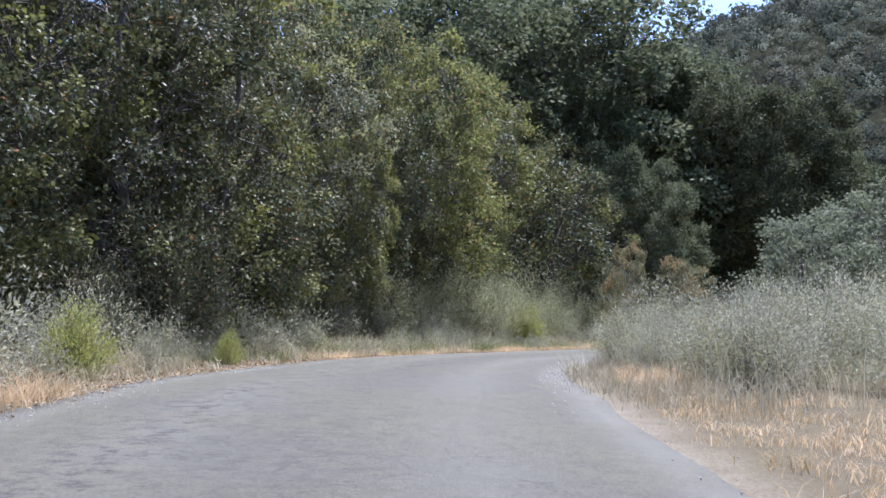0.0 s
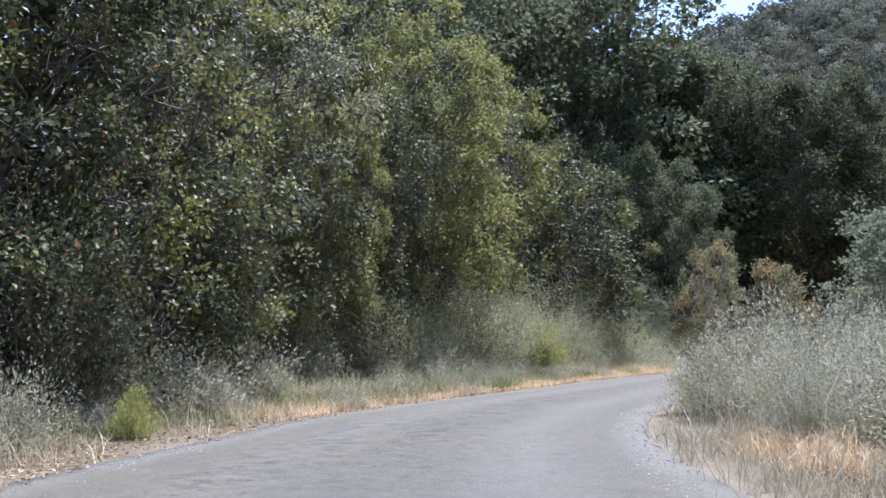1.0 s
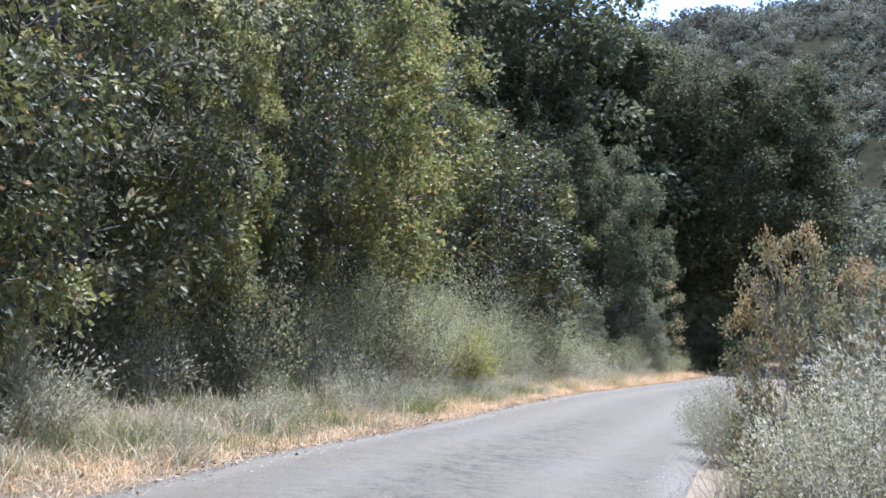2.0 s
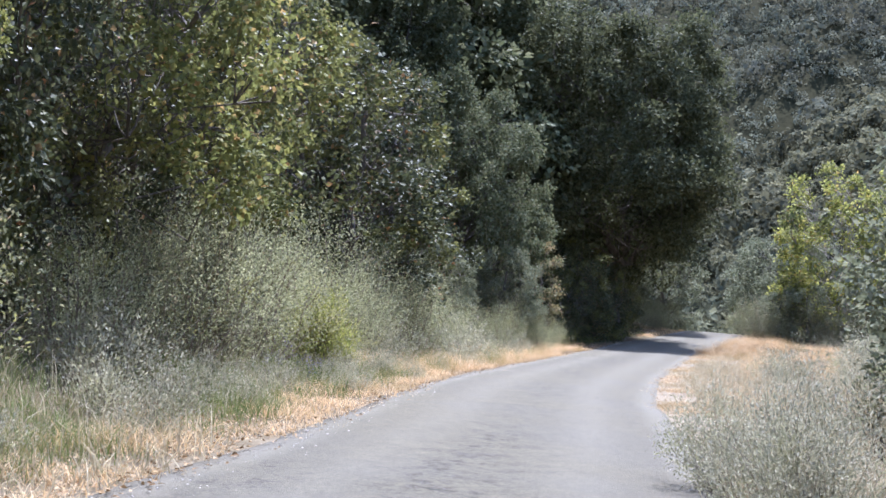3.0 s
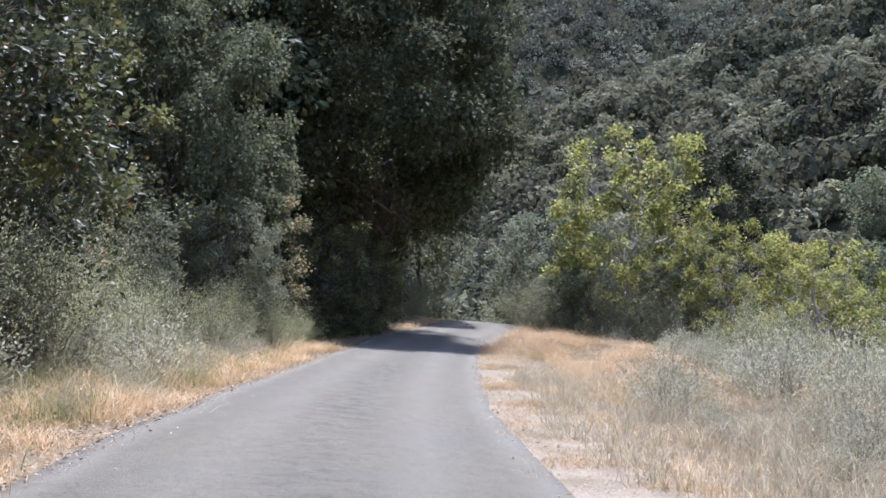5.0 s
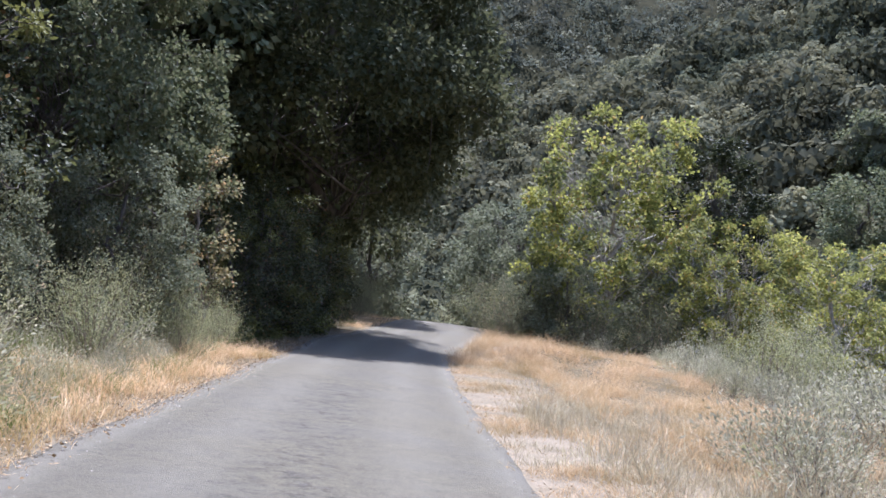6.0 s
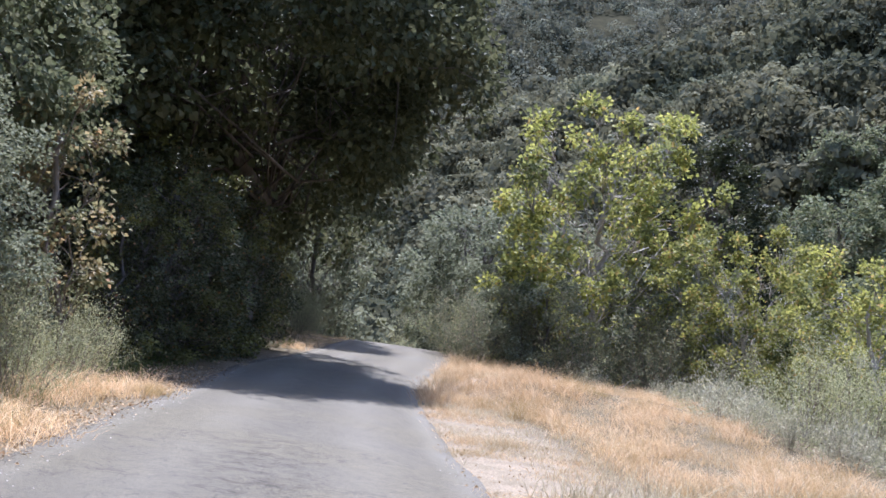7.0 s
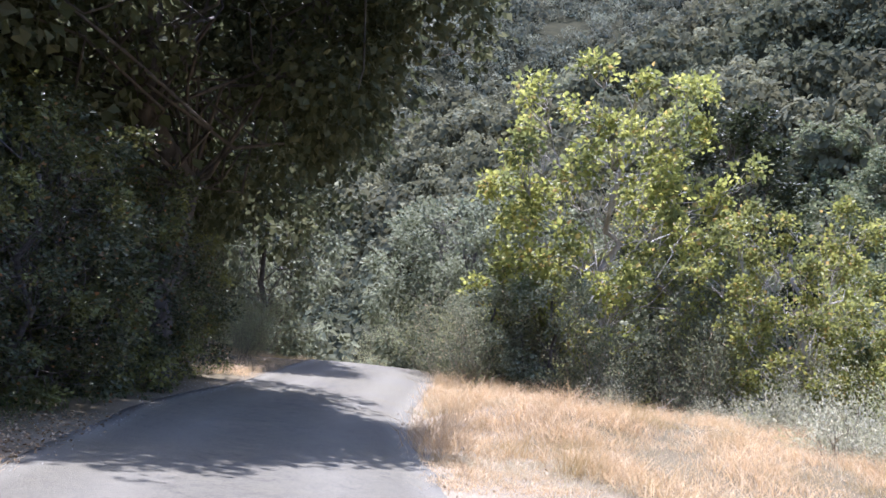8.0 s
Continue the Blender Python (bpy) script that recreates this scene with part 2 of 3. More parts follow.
def dense_line(step=0.4):
    """The centre line as a smooth curve: places, headings to the right, half widths."""
    pts = []
    n = len(CENTRE)
    for i in range(n - 1):
        p0, p1, p2, p3 = CENTRE[max(i - 1, 0)], CENTRE[i], CENTRE[i + 1], CENTRE[min(i + 2, n - 1)]
        length = np.linalg.norm(p2 - p1)
        m1, m2 = (p2 - p0) / max(np.linalg.norm(p2 - p1) + np.linalg.norm(p1 - p0), 1e-6) * length, (p3 - p1) / max(np.linalg.norm(p3 - p2) + np.linalg.norm(p2 - p1), 1e-6) * length
        for u in np.linspace(0, 1, max(2, int(length / step)), endpoint=False):
            h = (2 * u**3 - 3 * u**2 + 1) * p1 + (u**3 - 2 * u**2 + u) * m1 + (-2 * u**3 + 3 * u**2) * p2 + (u**3 - u**2) * m2
            pts.append((*h, HALF[i] * (1 - u) + HALF[i + 1] * u))
    a = np.array(pts)
    d = np.gradient(a[:, :2], axis=0)
    d /= np.linalg.norm(d, axis=1)[:, None]
    return a[:, :2], np.stack([d[:, 1], -d[:, 0]], 1), a[:, 2]


LINE, RIGHT, WIDE = dense_line()


def plane(x, y):
    """Height of the road's surface."""
    y, x = np.clip(y, -25, 87.5), np.clip(x, -15, 45)
    u, v = y / 30 - 1, x / 15
    return G[0] + G[1] * u + G[2] * v + G[3] * u * u + G[4] * u**3


def beside(x, y):
    """Metres from the road's centre line, to the right plus, and the half width there."""
    x, y = np.atleast_1d(np.asarray(x, float)), np.atleast_1d(np.asarray(y, float))
    d, w = np.empty(len(x)), np.empty(len(x))
    for a in range(0, len(x), 4000):
        q = np.stack([x[a:a + 4000], y[a:a + 4000]], 1)
        gap = ((q[:, None] - LINE[None, ::2]) ** 2).sum(2)
        k = gap.argmin(1) * 2
        side = np.sign(((q - LINE[k]) * RIGHT[k]).sum(1))
        d[a:a + 4000], w[a:a + 4000] = side * np.sqrt(gap.min(1)), WIDE[k]
    return d, w


def smooth(v):
    v = np.clip(v, 0, 1)
    return v * v * (3 - 2 * v)


def ripple(x, y, scale, seed=0.0):
    """Soft unevenness between -1 and 1."""
    r = 0
    for k, (a, b, c) in enumerate(((1.0, 0.35, 0.3), (-0.5, 0.9, 1.9), (0.75, -0.7, 4.1), (0.2, 1.3, 2.6))):
        r = r + np.sin((a * x + b * y) / scale * (1 + 0.37 * k) + c + seed)
    return r / 4


def land(x, y):
    """Height of the ground: the road's bed, a wooded bank to its left, a falling slope to its right, and the hills."""
    x, y = np.atleast_1d(np.asarray(x, float)), np.atleast_1d(np.asarray(y, float))
    d, w = beside(x, y)
    out = np.abs(d) - w
    z = plane(x, y)
    left, right = np.where(d < 0, out, 0), np.where(d > 0, out, 0)
    flat = 3.6 * smooth((y - 62) / 4) * smooth((82 - y) / 5)
    z = z - 0.02 - 0.03 * smooth(left / 0.8) * (1 - flat / 3.6) + 0.17 * np.clip(left - 1.4 - flat, 0, 5) + 0.42 * np.clip(left - 6.4 - flat, 0, 70)
    z = z + 0.02 * np.clip(right, 0, 6) - 0.26 * np.clip(right - 9.5, 0, 14)
    z = z + np.where(d > 0, 0.55, 0) * smooth(out / 1.5) * np.exp(-((x - 29.2) ** 2 + (y - 73) ** 2) / 9.0)
    off = np.clip(out, 0, 6) / 6
    z = z + off * (0.22 * ripple(x, y, 2.1) + 0.5 * ripple(x, y, 9.0, 1.0) * off) + 0.01 * np.clip(out, 0, 1) * ripple(x, y, 0.9)
    z = np.where(out < 0, plane(x, y) - 0.02 - 0.08 * smooth((-out - 0.1) / 0.9), z)
    cx, cy = x - 10, y - 45
    r, az = np.hypot(cx, cy), np.degrees(np.arctan2(cx, cy))
    e = np.clip(14.6 + (az - 36) * 0.38, 5, 26)
    near = 262 * np.tan(np.radians(e)) * smooth((r - 75) / 190) * smooth((az - 14) / 20) * smooth((170 - az) / 40)
    near = near * (1 - 0.45 * smooth((r - 265) / 120)) + 5 * smooth((r - 90) / 90) * ripple(x, y, 24.0, 2.0) * smooth((az - 20) / 15)
    far = (190 + 24 * smooth((az - 9) / 10) + 10 * smooth((az - 20) / 12)) * smooth((r - 210) / 400) * (1 + 0.03 * smooth((560 - r) / 60) * smooth((r - 260) / 80) * ripple(x, y, 36.0, 3.0))
    return np.maximum(z, np.maximum(near + plane(x, y) - 8, far + plane(x, y) - 10))


def steps(a, b, fine, edge):
    """Grid lines: even within a to b, wider beyond, up to 5 m apart on the hills, then wider still."""
    low, high = [a], [b]
    gap = fine
    while low[-1] > -edge:
        gap *= 1.16
        low.append(low[-1] - gap)
    gap = fine
    while high[-1] < edge:
        gap = gap * 1.1 if high[-1] > 420 else min(gap * 1.1, 5.0)
        high.append(high[-1] + gap)
    return np.concatenate([low[:0:-1], np.arange(a, b, fine), high])


def mesh_of(name, verts, faces, material, flat=True):
    """A mesh from arrays of places and of triangles or quads."""
    verts, faces = np.asarray(verts, np.float32), np.asarray(faces, np.int32)
    me = bpy.data.meshes.new(name)
    me.vertices.add(len(verts))
    me.vertices.foreach_set("co", verts.ravel())
    k = faces.shape[1]
    me.loops.add(faces.size)
    me.loops.foreach_set("vertex_index", faces.ravel())
    me.polygons.add(len(faces))
    me.polygons.foreach_set("loop_start", np.arange(0, faces.size, k, dtype=np.int32))
    me.polygons.foreach_set("use_smooth", np.full(len(faces), not flat))
    me.update(calc_edges=True)
    me.validate()
    me.materials.append(material)
    return me


def paint(me, name, values):
    a = me.attributes.new(name, "FLOAT", "POINT")
    a.data.foreach_set("value", np.asarray(values, np.float32))


def sheet(xs, ys):
    nx, ny = len(xs), len(ys)
    gx, gy = np.meshgrid(xs, ys)
    i = np.arange(nx * ny).reshape(ny, nx)
    return gx.ravel(), gy.ravel(), np.stack([i[:-1, :-1], i[:-1, 1:], i[1:, 1:], i[1:, :-1]], -1).reshape(-1, 4)


def build_ground():
    gx, gy, quads = sheet(steps(-28, 62, 0.9, 2600), steps(-18, 104, 0.9, 2600))
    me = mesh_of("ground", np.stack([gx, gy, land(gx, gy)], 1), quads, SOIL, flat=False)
    d, w = beside(gx, gy)
    out = np.abs(d) - w
    reach = np.where(d > 0, np.where((gy > 34) & (gy < 84), 2.2, 0.35), 0.25)
    paint(me, "bare", smooth((reach - out) / 0.9 + 0.3))
    # none up to 9 m off the road edge, full from 18 m
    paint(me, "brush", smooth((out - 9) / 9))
    tagged(new("ground", me), "dry brown soil and leaf litter beside the road", "ground", kind="structure")


def build_road():
    keep = (LINE[:, 1] > -40) & (LINE[:, 1] < 126)
    c, r, w = LINE[keep], RIGHT[keep], WIDE[keep]
    n, rows = len(c), []
    across = np.linspace(-1, 1, 19)
    s = np.arange(n) * 0.4
    rough = np.random.default_rng(8)
    wl = w + 0.03 * np.sin(s * 0.5) + np.convolve(rough.normal(size=n) * 0.07, np.hanning(9) / 4, "same")
    wr = w + 0.03 * np.sin(s * 0.43 + 2) + np.convolve(rough.normal(size=n) * 0.07, np.hanning(9) / 4, "same")
    verts, dust, worn = [], [], []
    for a in [-1.0] + list(across) + [1.0]:
        half = wl if a < 0 else wr
        p = c + r * (a * half)[:, None]
        z = plane(p[:, 0], p[:, 1]) + 0.05 * (1 - a * a) + 0.004 * ripple(p[:, 0], p[:, 1], 1.1)
        rows.append(np.stack([p[:, 0], p[:, 1], z], 1))
        track = np.exp(-((abs(a) - 0.42) / 0.16) ** 2)
        dust.append(0.3 * track + 0.75 * smooth((abs(a) - 0.78) / 0.2) + 0 * s)
        middle = np.exp(-((a + 0.05) / 0.26) ** 2) * (0.45 + 0.55 * smooth(0.5 + 1.5 * np.sin(s * 0.21 + 0.5)))
        worn.append(np.maximum(middle, 0.9 * np.exp(-((a + 0.42) / 0.2) ** 2) * smooth((26 - c[:, 1]) / 6)))
    rows[0] = rows[0] - (0, 0, 0.14)
    rows[-1] = rows[-1] - (0, 0, 0.14)
    verts = np.stack(rows, 1).reshape(-1, 3)
    k = len(rows)
    i = np.arange(n * k).reshape(n, k)
    me = mesh_of("road", verts, np.stack([i[:-1, :-1], i[:-1, 1:], i[1:, 1:], i[1:, :-1]], -1).reshape(-1, 4), ASPHALT, flat=False)
    paint(me, "dust", np.stack(dust, 1).ravel())
    paint(me, "worn", np.stack(worn, 1).ravel())
    tagged(new("road", me), "narrow old grey asphalt road with dusty cracked surface", "road", kind="structure")


build_ground()
build_road()


# ---- leaves, stems, tubes ----
def units(v):
    return v / np.maximum(np.linalg.norm(v, axis=1), 1e-9)[:, None]


def leaf_arrays(rng, base, axis, length, width, fold=0.35, wild=0.5, face=None):
    """Folded pointed leaves, two triangles each, from their feet, directions and sizes; face: where their upper sides look."""
    n = len(base)
    axis = units(axis + wild * rng.normal(size=(n, 3)))
    face = rng.normal(size=(n, 3)) if face is None else face + 0.32 * rng.normal(size=(n, 3))
    side = units(np.cross(axis, face))
    up = np.cross(side, axis)
    length = (length * rng.uniform(0.65, 1.25, n))[:, None]
    width = width * rng.uniform(0.75, 1.2, n)[:, None]
    mid = base + axis * length * 0.45
    v = np.stack([base, mid + side * width + up * width * fold, base + axis * length, mid - side * width + up * width * fold], 1).reshape(-1, 3)
    k = np.arange(n)[:, None] * 4
    return v, np.concatenate([k + [0, 1, 2], k + [0, 2, 3]], 1).reshape(-1, 3)


def tube_arrays(points, radii, sides=6):
    p, r = np.asarray(points, float), np.asarray(radii, float)
    t = units(np.gradient(p, axis=0))
    ref = np.where(np.abs(t[:, 2:]) > 0.9, [[1.0, 0, 0]], [[0, 0, 1.0]])
    a = units(np.cross(t, ref))
    b = np.cross(t, a)
    ang = np.linspace(0, 2 * np.pi, sides, endpoint=False)
    v = (p[:, None] + r[:, None, None] * (np.cos(ang)[None, :, None] * a[:, None] + np.sin(ang)[None, :, None] * b[:, None])).reshape(-1, 3)
    i = np.arange(len(p) * sides).reshape(len(p), sides)
    j = np.roll(i, -1, 1)
    q = np.stack([i[:-1], j[:-1], j[1:], i[1:]], -1).reshape(-1, 4)
    return v, np.concatenate([q[:, [0, 1, 2]], q[:, [0, 2, 3]]])


def join(arrays):
    vs, fs, n = [], [], 0
    for v, f in arrays:
        vs.append(v)
        fs.append(f + n)
        n += len(v)
    return np.concatenate(vs), np.concatenate(fs)


def bent(rng, a, b, n=6, sway=0.12):
    """A crooked line from a to b."""
    a, b = np.asarray(a, float), np.asarray(b, float)
    u = np.linspace(0, 1, n)[:, None]
    off = rng.normal(size=(n, 3)) * sway * np.linalg.norm(b - a) * np.sin(np.pi * u)
    return a + (b - a) * u + off + [0, 0, 1] * (u * (1 - u)) * 0.18 * np.linalg.norm(b - a)


def build_tree(name, seed, height, radius, material, count, bark, low=0.2, trunk=0.045, clumps=26, leaf_len=0.11, leaf_wide=0.032, lean=0.08, squeeze=1.0, droop=0.3, full=1.0):
    """A tree 1 of its kind: an Empty at its foot, a crooked trunk with limbs, and a crown of leaf sprays with gaps."""
    rng = np.random.default_rng(seed)
    root = new(name)
    root.empty_display_size = 0.3
    top = np.array([rng.normal() * lean * height, rng.normal() * lean * height, height * 0.8])
    stem = bent(rng, (0, 0, -0.3), top, 9, 0.04)
    v, f = tube_arrays(stem, np.linspace(height * trunk, height * 0.008, 9), 8)
    new("trunk", mesh_of("trunk", v, f, bark, flat=False)).parent = root
    parts = []
    centres, sizes = [], []
    for k in range(clumps):
        v = (k + 0.5) / clumps
        ang = k * 2.399 + rng.uniform(-0.4, 0.4)
        hz = low + (1 - low) * v
        belly = math.sqrt(max(0.05, 1 - ((hz - 0.5 - 0.25 * low) / 0.62) ** 2)) * squeeze ** (hz * 2)
        rr = radius * belly * rng.uniform(0.55, 1.0)
        size = radius * rng.uniform(0.26, 0.44) * (1.12 - 0.35 * hz) * full
        c = np.array([math.cos(ang) * max(rr - size * 0.5, 0), math.sin(ang) * max(rr - size * 0.5, 0), height * hz - size * 0.5])
        c[:2] += top[:2] * hz
        foot = stem[min(8, max(1, int(hz * 7 * rng.uniform(0.55, 0.9))))]
        limb = bent(rng, foot, c, 6, 0.12)
        thick = height * trunk * 0.42 * (1.15 - hz) * min(1.0, (30 / clumps) ** 0.7)
        v, f = tube_arrays(limb, np.linspace(thick, 0.012, 6), 5)
        new("limb", mesh_of("limb", v, f, bark, flat=False)).parent = root
        for _ in range(4):
            tip = c + units(rng.normal(size=(1, 3)))[0] * size * 0.95
            parts.append(tube_arrays(bent(rng, limb[4], tip, 4, 0.1), np.linspace(0.02, 0.006, 4), 3))
        centres.append(c)
        sizes.append(size)
    centres, sizes = np.array(centres), np.array(sizes)
    v, f = join(parts)
    body = tagged(new("twig_work", mesh_of("twig_work", v, f, bark, flat=False)), kind="stuff")
    body.parent = root
    # bosses on the outer and upper side of every clump, sprays of leaves over the upper side of every boss
    per = 8
    core = np.column_stack([np.outer(centres[:, 2] / height, top[:2]), centres[:, 2] * 0.55 + height * (0.2 + 0.25 * low)])
    outward = np.repeat(units(centres - core), per, 0)
    boss_way = units(rng.normal(size=(clumps * per, 3)) + 0.75 * outward + [0, 0, 0.3])
    boss_size = np.repeat(sizes, per) * rng.uniform(0.26, 0.5, clumps * per)
    boss = np.repeat(centres, per, 0) + boss_way * (np.repeat(sizes, per) * rng.uniform(0.5, 1.0, clumps * per))[:, None] * [1, 1, 0.8]
    sprays = max(1, count // 7)
    pick = rng.choice(clumps * per, sprays, p=boss_size**2 / (boss_size**2).sum())
    way = units(rng.normal(size=(sprays, 3)) + 0.8 * boss_way[pick] + [0, 0, 0.55 - 0.5 * droop])
    far_out = np.where(rng.uniform(size=sprays) < 0.1, rng.uniform(1.0, 1.6, sprays), rng.uniform(0.55, 1.05, sprays))
    at = boss[pick] + way * (boss_size[pick] * far_out)[:, None] * [1, 1, 0.8]
    which = np.repeat(np.arange(sprays), 7)
    spread = rng.normal(size=(len(which), 3)) * (leaf_len * 0.75)
    base = at[which] + spread
    axis = 0.6 * way[which] + [0, 0, -droop] + 0.9 * units(spread + 1e-6)
    v, f = leaf_arrays(rng, base, axis, leaf_len, leaf_wide, 0.3, 0.35, way[which] + [0, 0, 0.5])
    crown = new("crown", mesh_of("crown", v, f, material))
    crown.parent = root
    return root


def build_shrub(name, seed, height, radius, material, stems, per_stem, leaf_len, leaf_wide, spike=0.5, dry=STEM):
    """A shrub: many crooked stems from one foot, the outer half of each set with small leaves."""
    rng = np.random.default_rng(seed)
    root = new(name)
    root.empty_display_size = 0.2
    parts, base, axis = [], [], []
    lobes = rng.uniform(0.72, 1.1, 9)
    for k in range(stems):
        ang = rng.uniform(0, 2 * np.pi)
        tilt = rng.uniform(0, 1) ** 0.6
        reach = lobes[int(ang / 2 / np.pi * 9) % 9]
        tip = np.array([math.cos(ang) * radius * tilt * reach, math.sin(ang) * radius * tilt * reach,
                        height * math.sqrt(max(0.03, 1 - 0.92 * tilt * tilt)) * reach * rng.uniform(1 - 0.35 * spike, 1 + 0.25 * spike)])
        foot = np.array([math.cos(ang), math.sin(ang), 0]) * radius * 0.35 * tilt * rng.uniform(0.3, 1) + [0, 0, -0.08]
        line = bent(rng, foot, tip, 6, 0.06)
        if k % 3 == 0:
            parts.append(tube_arrays(line[[0, 2, 3, 5]], np.linspace(0.007 * height**0.5, 0.002, 4), 3))
        u = rng.uniform(0.03, 1.02, per_stem) ** 0.72 * 5
        i = np.clip(u.astype(int), 0, 4)
        fr = (u - i)[:, None]
        pos = line[i] * (1 - fr) + line[i + 1] * fr
        way = units(line[i + 1] - line[i])
        spread = rng.normal(size=(per_stem, 3)) * 0.055 * height**0.6
        base.append(pos + spread)
        axis.append(way * (0.4 + spike) + 0.8 * units(spread + 1e-6))
    v, f = join(parts)
    body = tagged(new("woody_base", mesh_of("woody_base", v, f, dry, flat=False)), kind="stuff")
    body.parent = root
    v, f = leaf_arrays(rng, np.concatenate(base), np.concatenate(axis), leaf_len, leaf_wide, 0.3, 0.35)
    leaves = new("foliage", mesh_of("foliage", v, f, material))
    leaves.parent = root
    return root


def foot(x, y):
    return float(land(x, y)[0])


def plant(kinds, places, label, category, group, seed, names=None):
    """Sets copies of the kinds on the ground at (x, y, scale, breadth); every copy turned its own way."""
    rng = random.Random(seed)
    for k, (x, y, size, *broad) in enumerate(places):
        kind = kinds[k % len(kinds)]
        wide = size * rng.uniform(0.92, 1.1) * (broad[0] if broad else 1)
        m = Matrix.LocRotScale((x, y, foot(x, y) - 0.05), Euler((rng.uniform(-0.05, 0.05), rng.uniform(-0.05, 0.05), rng.uniform(0, 6.28))), (wide, wide, size))
        tagged(copy_thing(kind, m), label, category, group)


def drop_kinds(kinds):
    """The patterns that were copied from are not part of the place."""
    for k in kinds:
        for o in (*k.children_recursive, k):
            bpy.data.objects.remove(o)


# ---- trees ----
oaks = [build_tree("live_oak", s, 10.0, 4.5, OAK, 92000, BARK, 0.38, 0.02, 70, 0.125, 0.056, full=0.92) for s in (11, 12)]
grey_oaks = [build_tree("live_oak", 14, 10.0, 4.3, BANK_OAK, 56000, BARK, 0.4, 0.022, 56, 0.13, 0.056, full=0.86)]
bank_oaks = [build_tree("bank_oak", s, 10.0, 4.8, BANK_OAK, 24000, BARK, 0.1, 0.02, 44, 0.18, 0.082, full=0.82) for s in (15, 16)]
far_oaks = [build_tree("bank_oak", 17, 10.0, 4.8, BANK_OAK, 7000, BARK, 0.1, 0.02, 30, 0.34, 0.15, full=0.85)]
pale_oaks = [build_tree("scrub_oak", s, 8.0, 3.4, LIGHT_OAK, 22000, BARK, 0.08, 0.018, 34, 0.12, 0.05, full=0.9) for s in (21, 22)]
far_scrub = [build_tree("scrub_tree", s, 8.0, 3.4, LIGHT_OAK, 8000, BARK, 0.08, 0.018, 30, 0.19, 0.08, full=0.9) for s in (23, 24)]
willows = [build_tree("willow_tree", s, 8.0, 3.0, WILLOW, 18000, BARK, 0.15, 0.014, 50, 0.125, 0.038, full=0.66) for s in (31, 32)]
toyons = [build_tree("toyon_tree", s, 8.0, 3.3, TOYON, 13000, BARK, 0.05, 0.014, 46, 0.15, 0.058, full=0.74) for s in (35, 36)]
fine_toyons = [build_tree("toyon_tree", s, 8.0, 3.3, TOYON, 26000, BARK, 0.05, 0.014, 60, 0.1, 0.038, full=0.66) for s in (37, 38)]
yellows = [build_tree("yellow_leaved_tree", 41, 9.0, 3.2, YELLOW, 26000, BARK, 0.26, 0.009, 56, 0.1, 0.04, full=0.62)]
sycamores = [build_tree("young_sycamore", s, 8.4, 3.7, SYCAMORE, 12000, PALE_BARK, 0.2, 0.012, 50, 0.145, 0.068, droop=0.1, full=0.45) for s in (51, 52)]
dark_trees = [build_tree("dark_tree", 61, 12.0, 2.4, DARK_LEAF, 20000, BARK, 0.08, 0.022, 44, 0.14, 0.062, 0.02, 0.86, full=0.85)]

plant(oaks, ((23.4, 77.6, 1.7, 0.97), (28.0, 91.6, 1.5, 0.98), (17.0, 84.0, 1.7, 0.9)), "dark green live oak with a dense broad crown over the road", "oak tree", "oaks by the road", 1)
plant(grey_oaks, ((12.4, 67.4, 1.12, 0.86), (9.0, 74.5, 1.5, 0.85)), "grey-green live oak with sunlit sprays", "oak tree", "grey-green oaks", 8)
plant(bank_oaks, ((9, 82, 2.3), (-2, 88, 2.3), (11, 90, 2.1), (3, 78, 1.9), (-4, 66, 1.7), (-9, 54, 1.6), (-13, 42, 1.5), (-16, 31, 1.4), (4, 96, 2.1), (16, 103, 2.0), (29, 101, 1.1), (32, 111, 1.3), (14.5, 80.5, 1.75), (20.5, 97, 1.9)),
      "dark green live oak on the wooded bank", "oak tree", "oaks on the bank", 2)
plant(far_oaks, ((74, 101, 0.85, 1.2), (82, 107, 0.9, 1.2), (90, 104, 0.9, 1.2), (96, 116, 1.0, 1.1), (104, 112, 0.95, 1.2), (110, 126, 1.0, 1.2), (120, 122, 1.0, 1.2), (86, 118, 0.8, 1.2), (68, 96, 0.8, 1.2), (98, 100, 0.95, 1.2), (112, 110, 1.0, 1.2), (126, 136, 1.0, 1.2)),
      "dark rounded live oak at the foot of the hillside", "oak tree", "oaks below the hill", 34)
plant(pale_oaks, ((12.8, 64.2, 0.5, 1.1), (9.6, 61.0, 0.5)), "grey-green scrub oak with small leathery leaves", "tree", "scrub oaks", 3)
plant(fine_toyons, ((-8.6, 17.5, 1.05, 1.15), (-6.6, 21.6, 1.08, 1.1), (-5.3, 25.4, 0.98, 1.0), (-2.2, 38.4, 1.1, 0.9), (-3.2, 34.0, 1.15, 0.85)), "dark green toyon at the edge of the wood", "tree", "toyons by the road", 28)
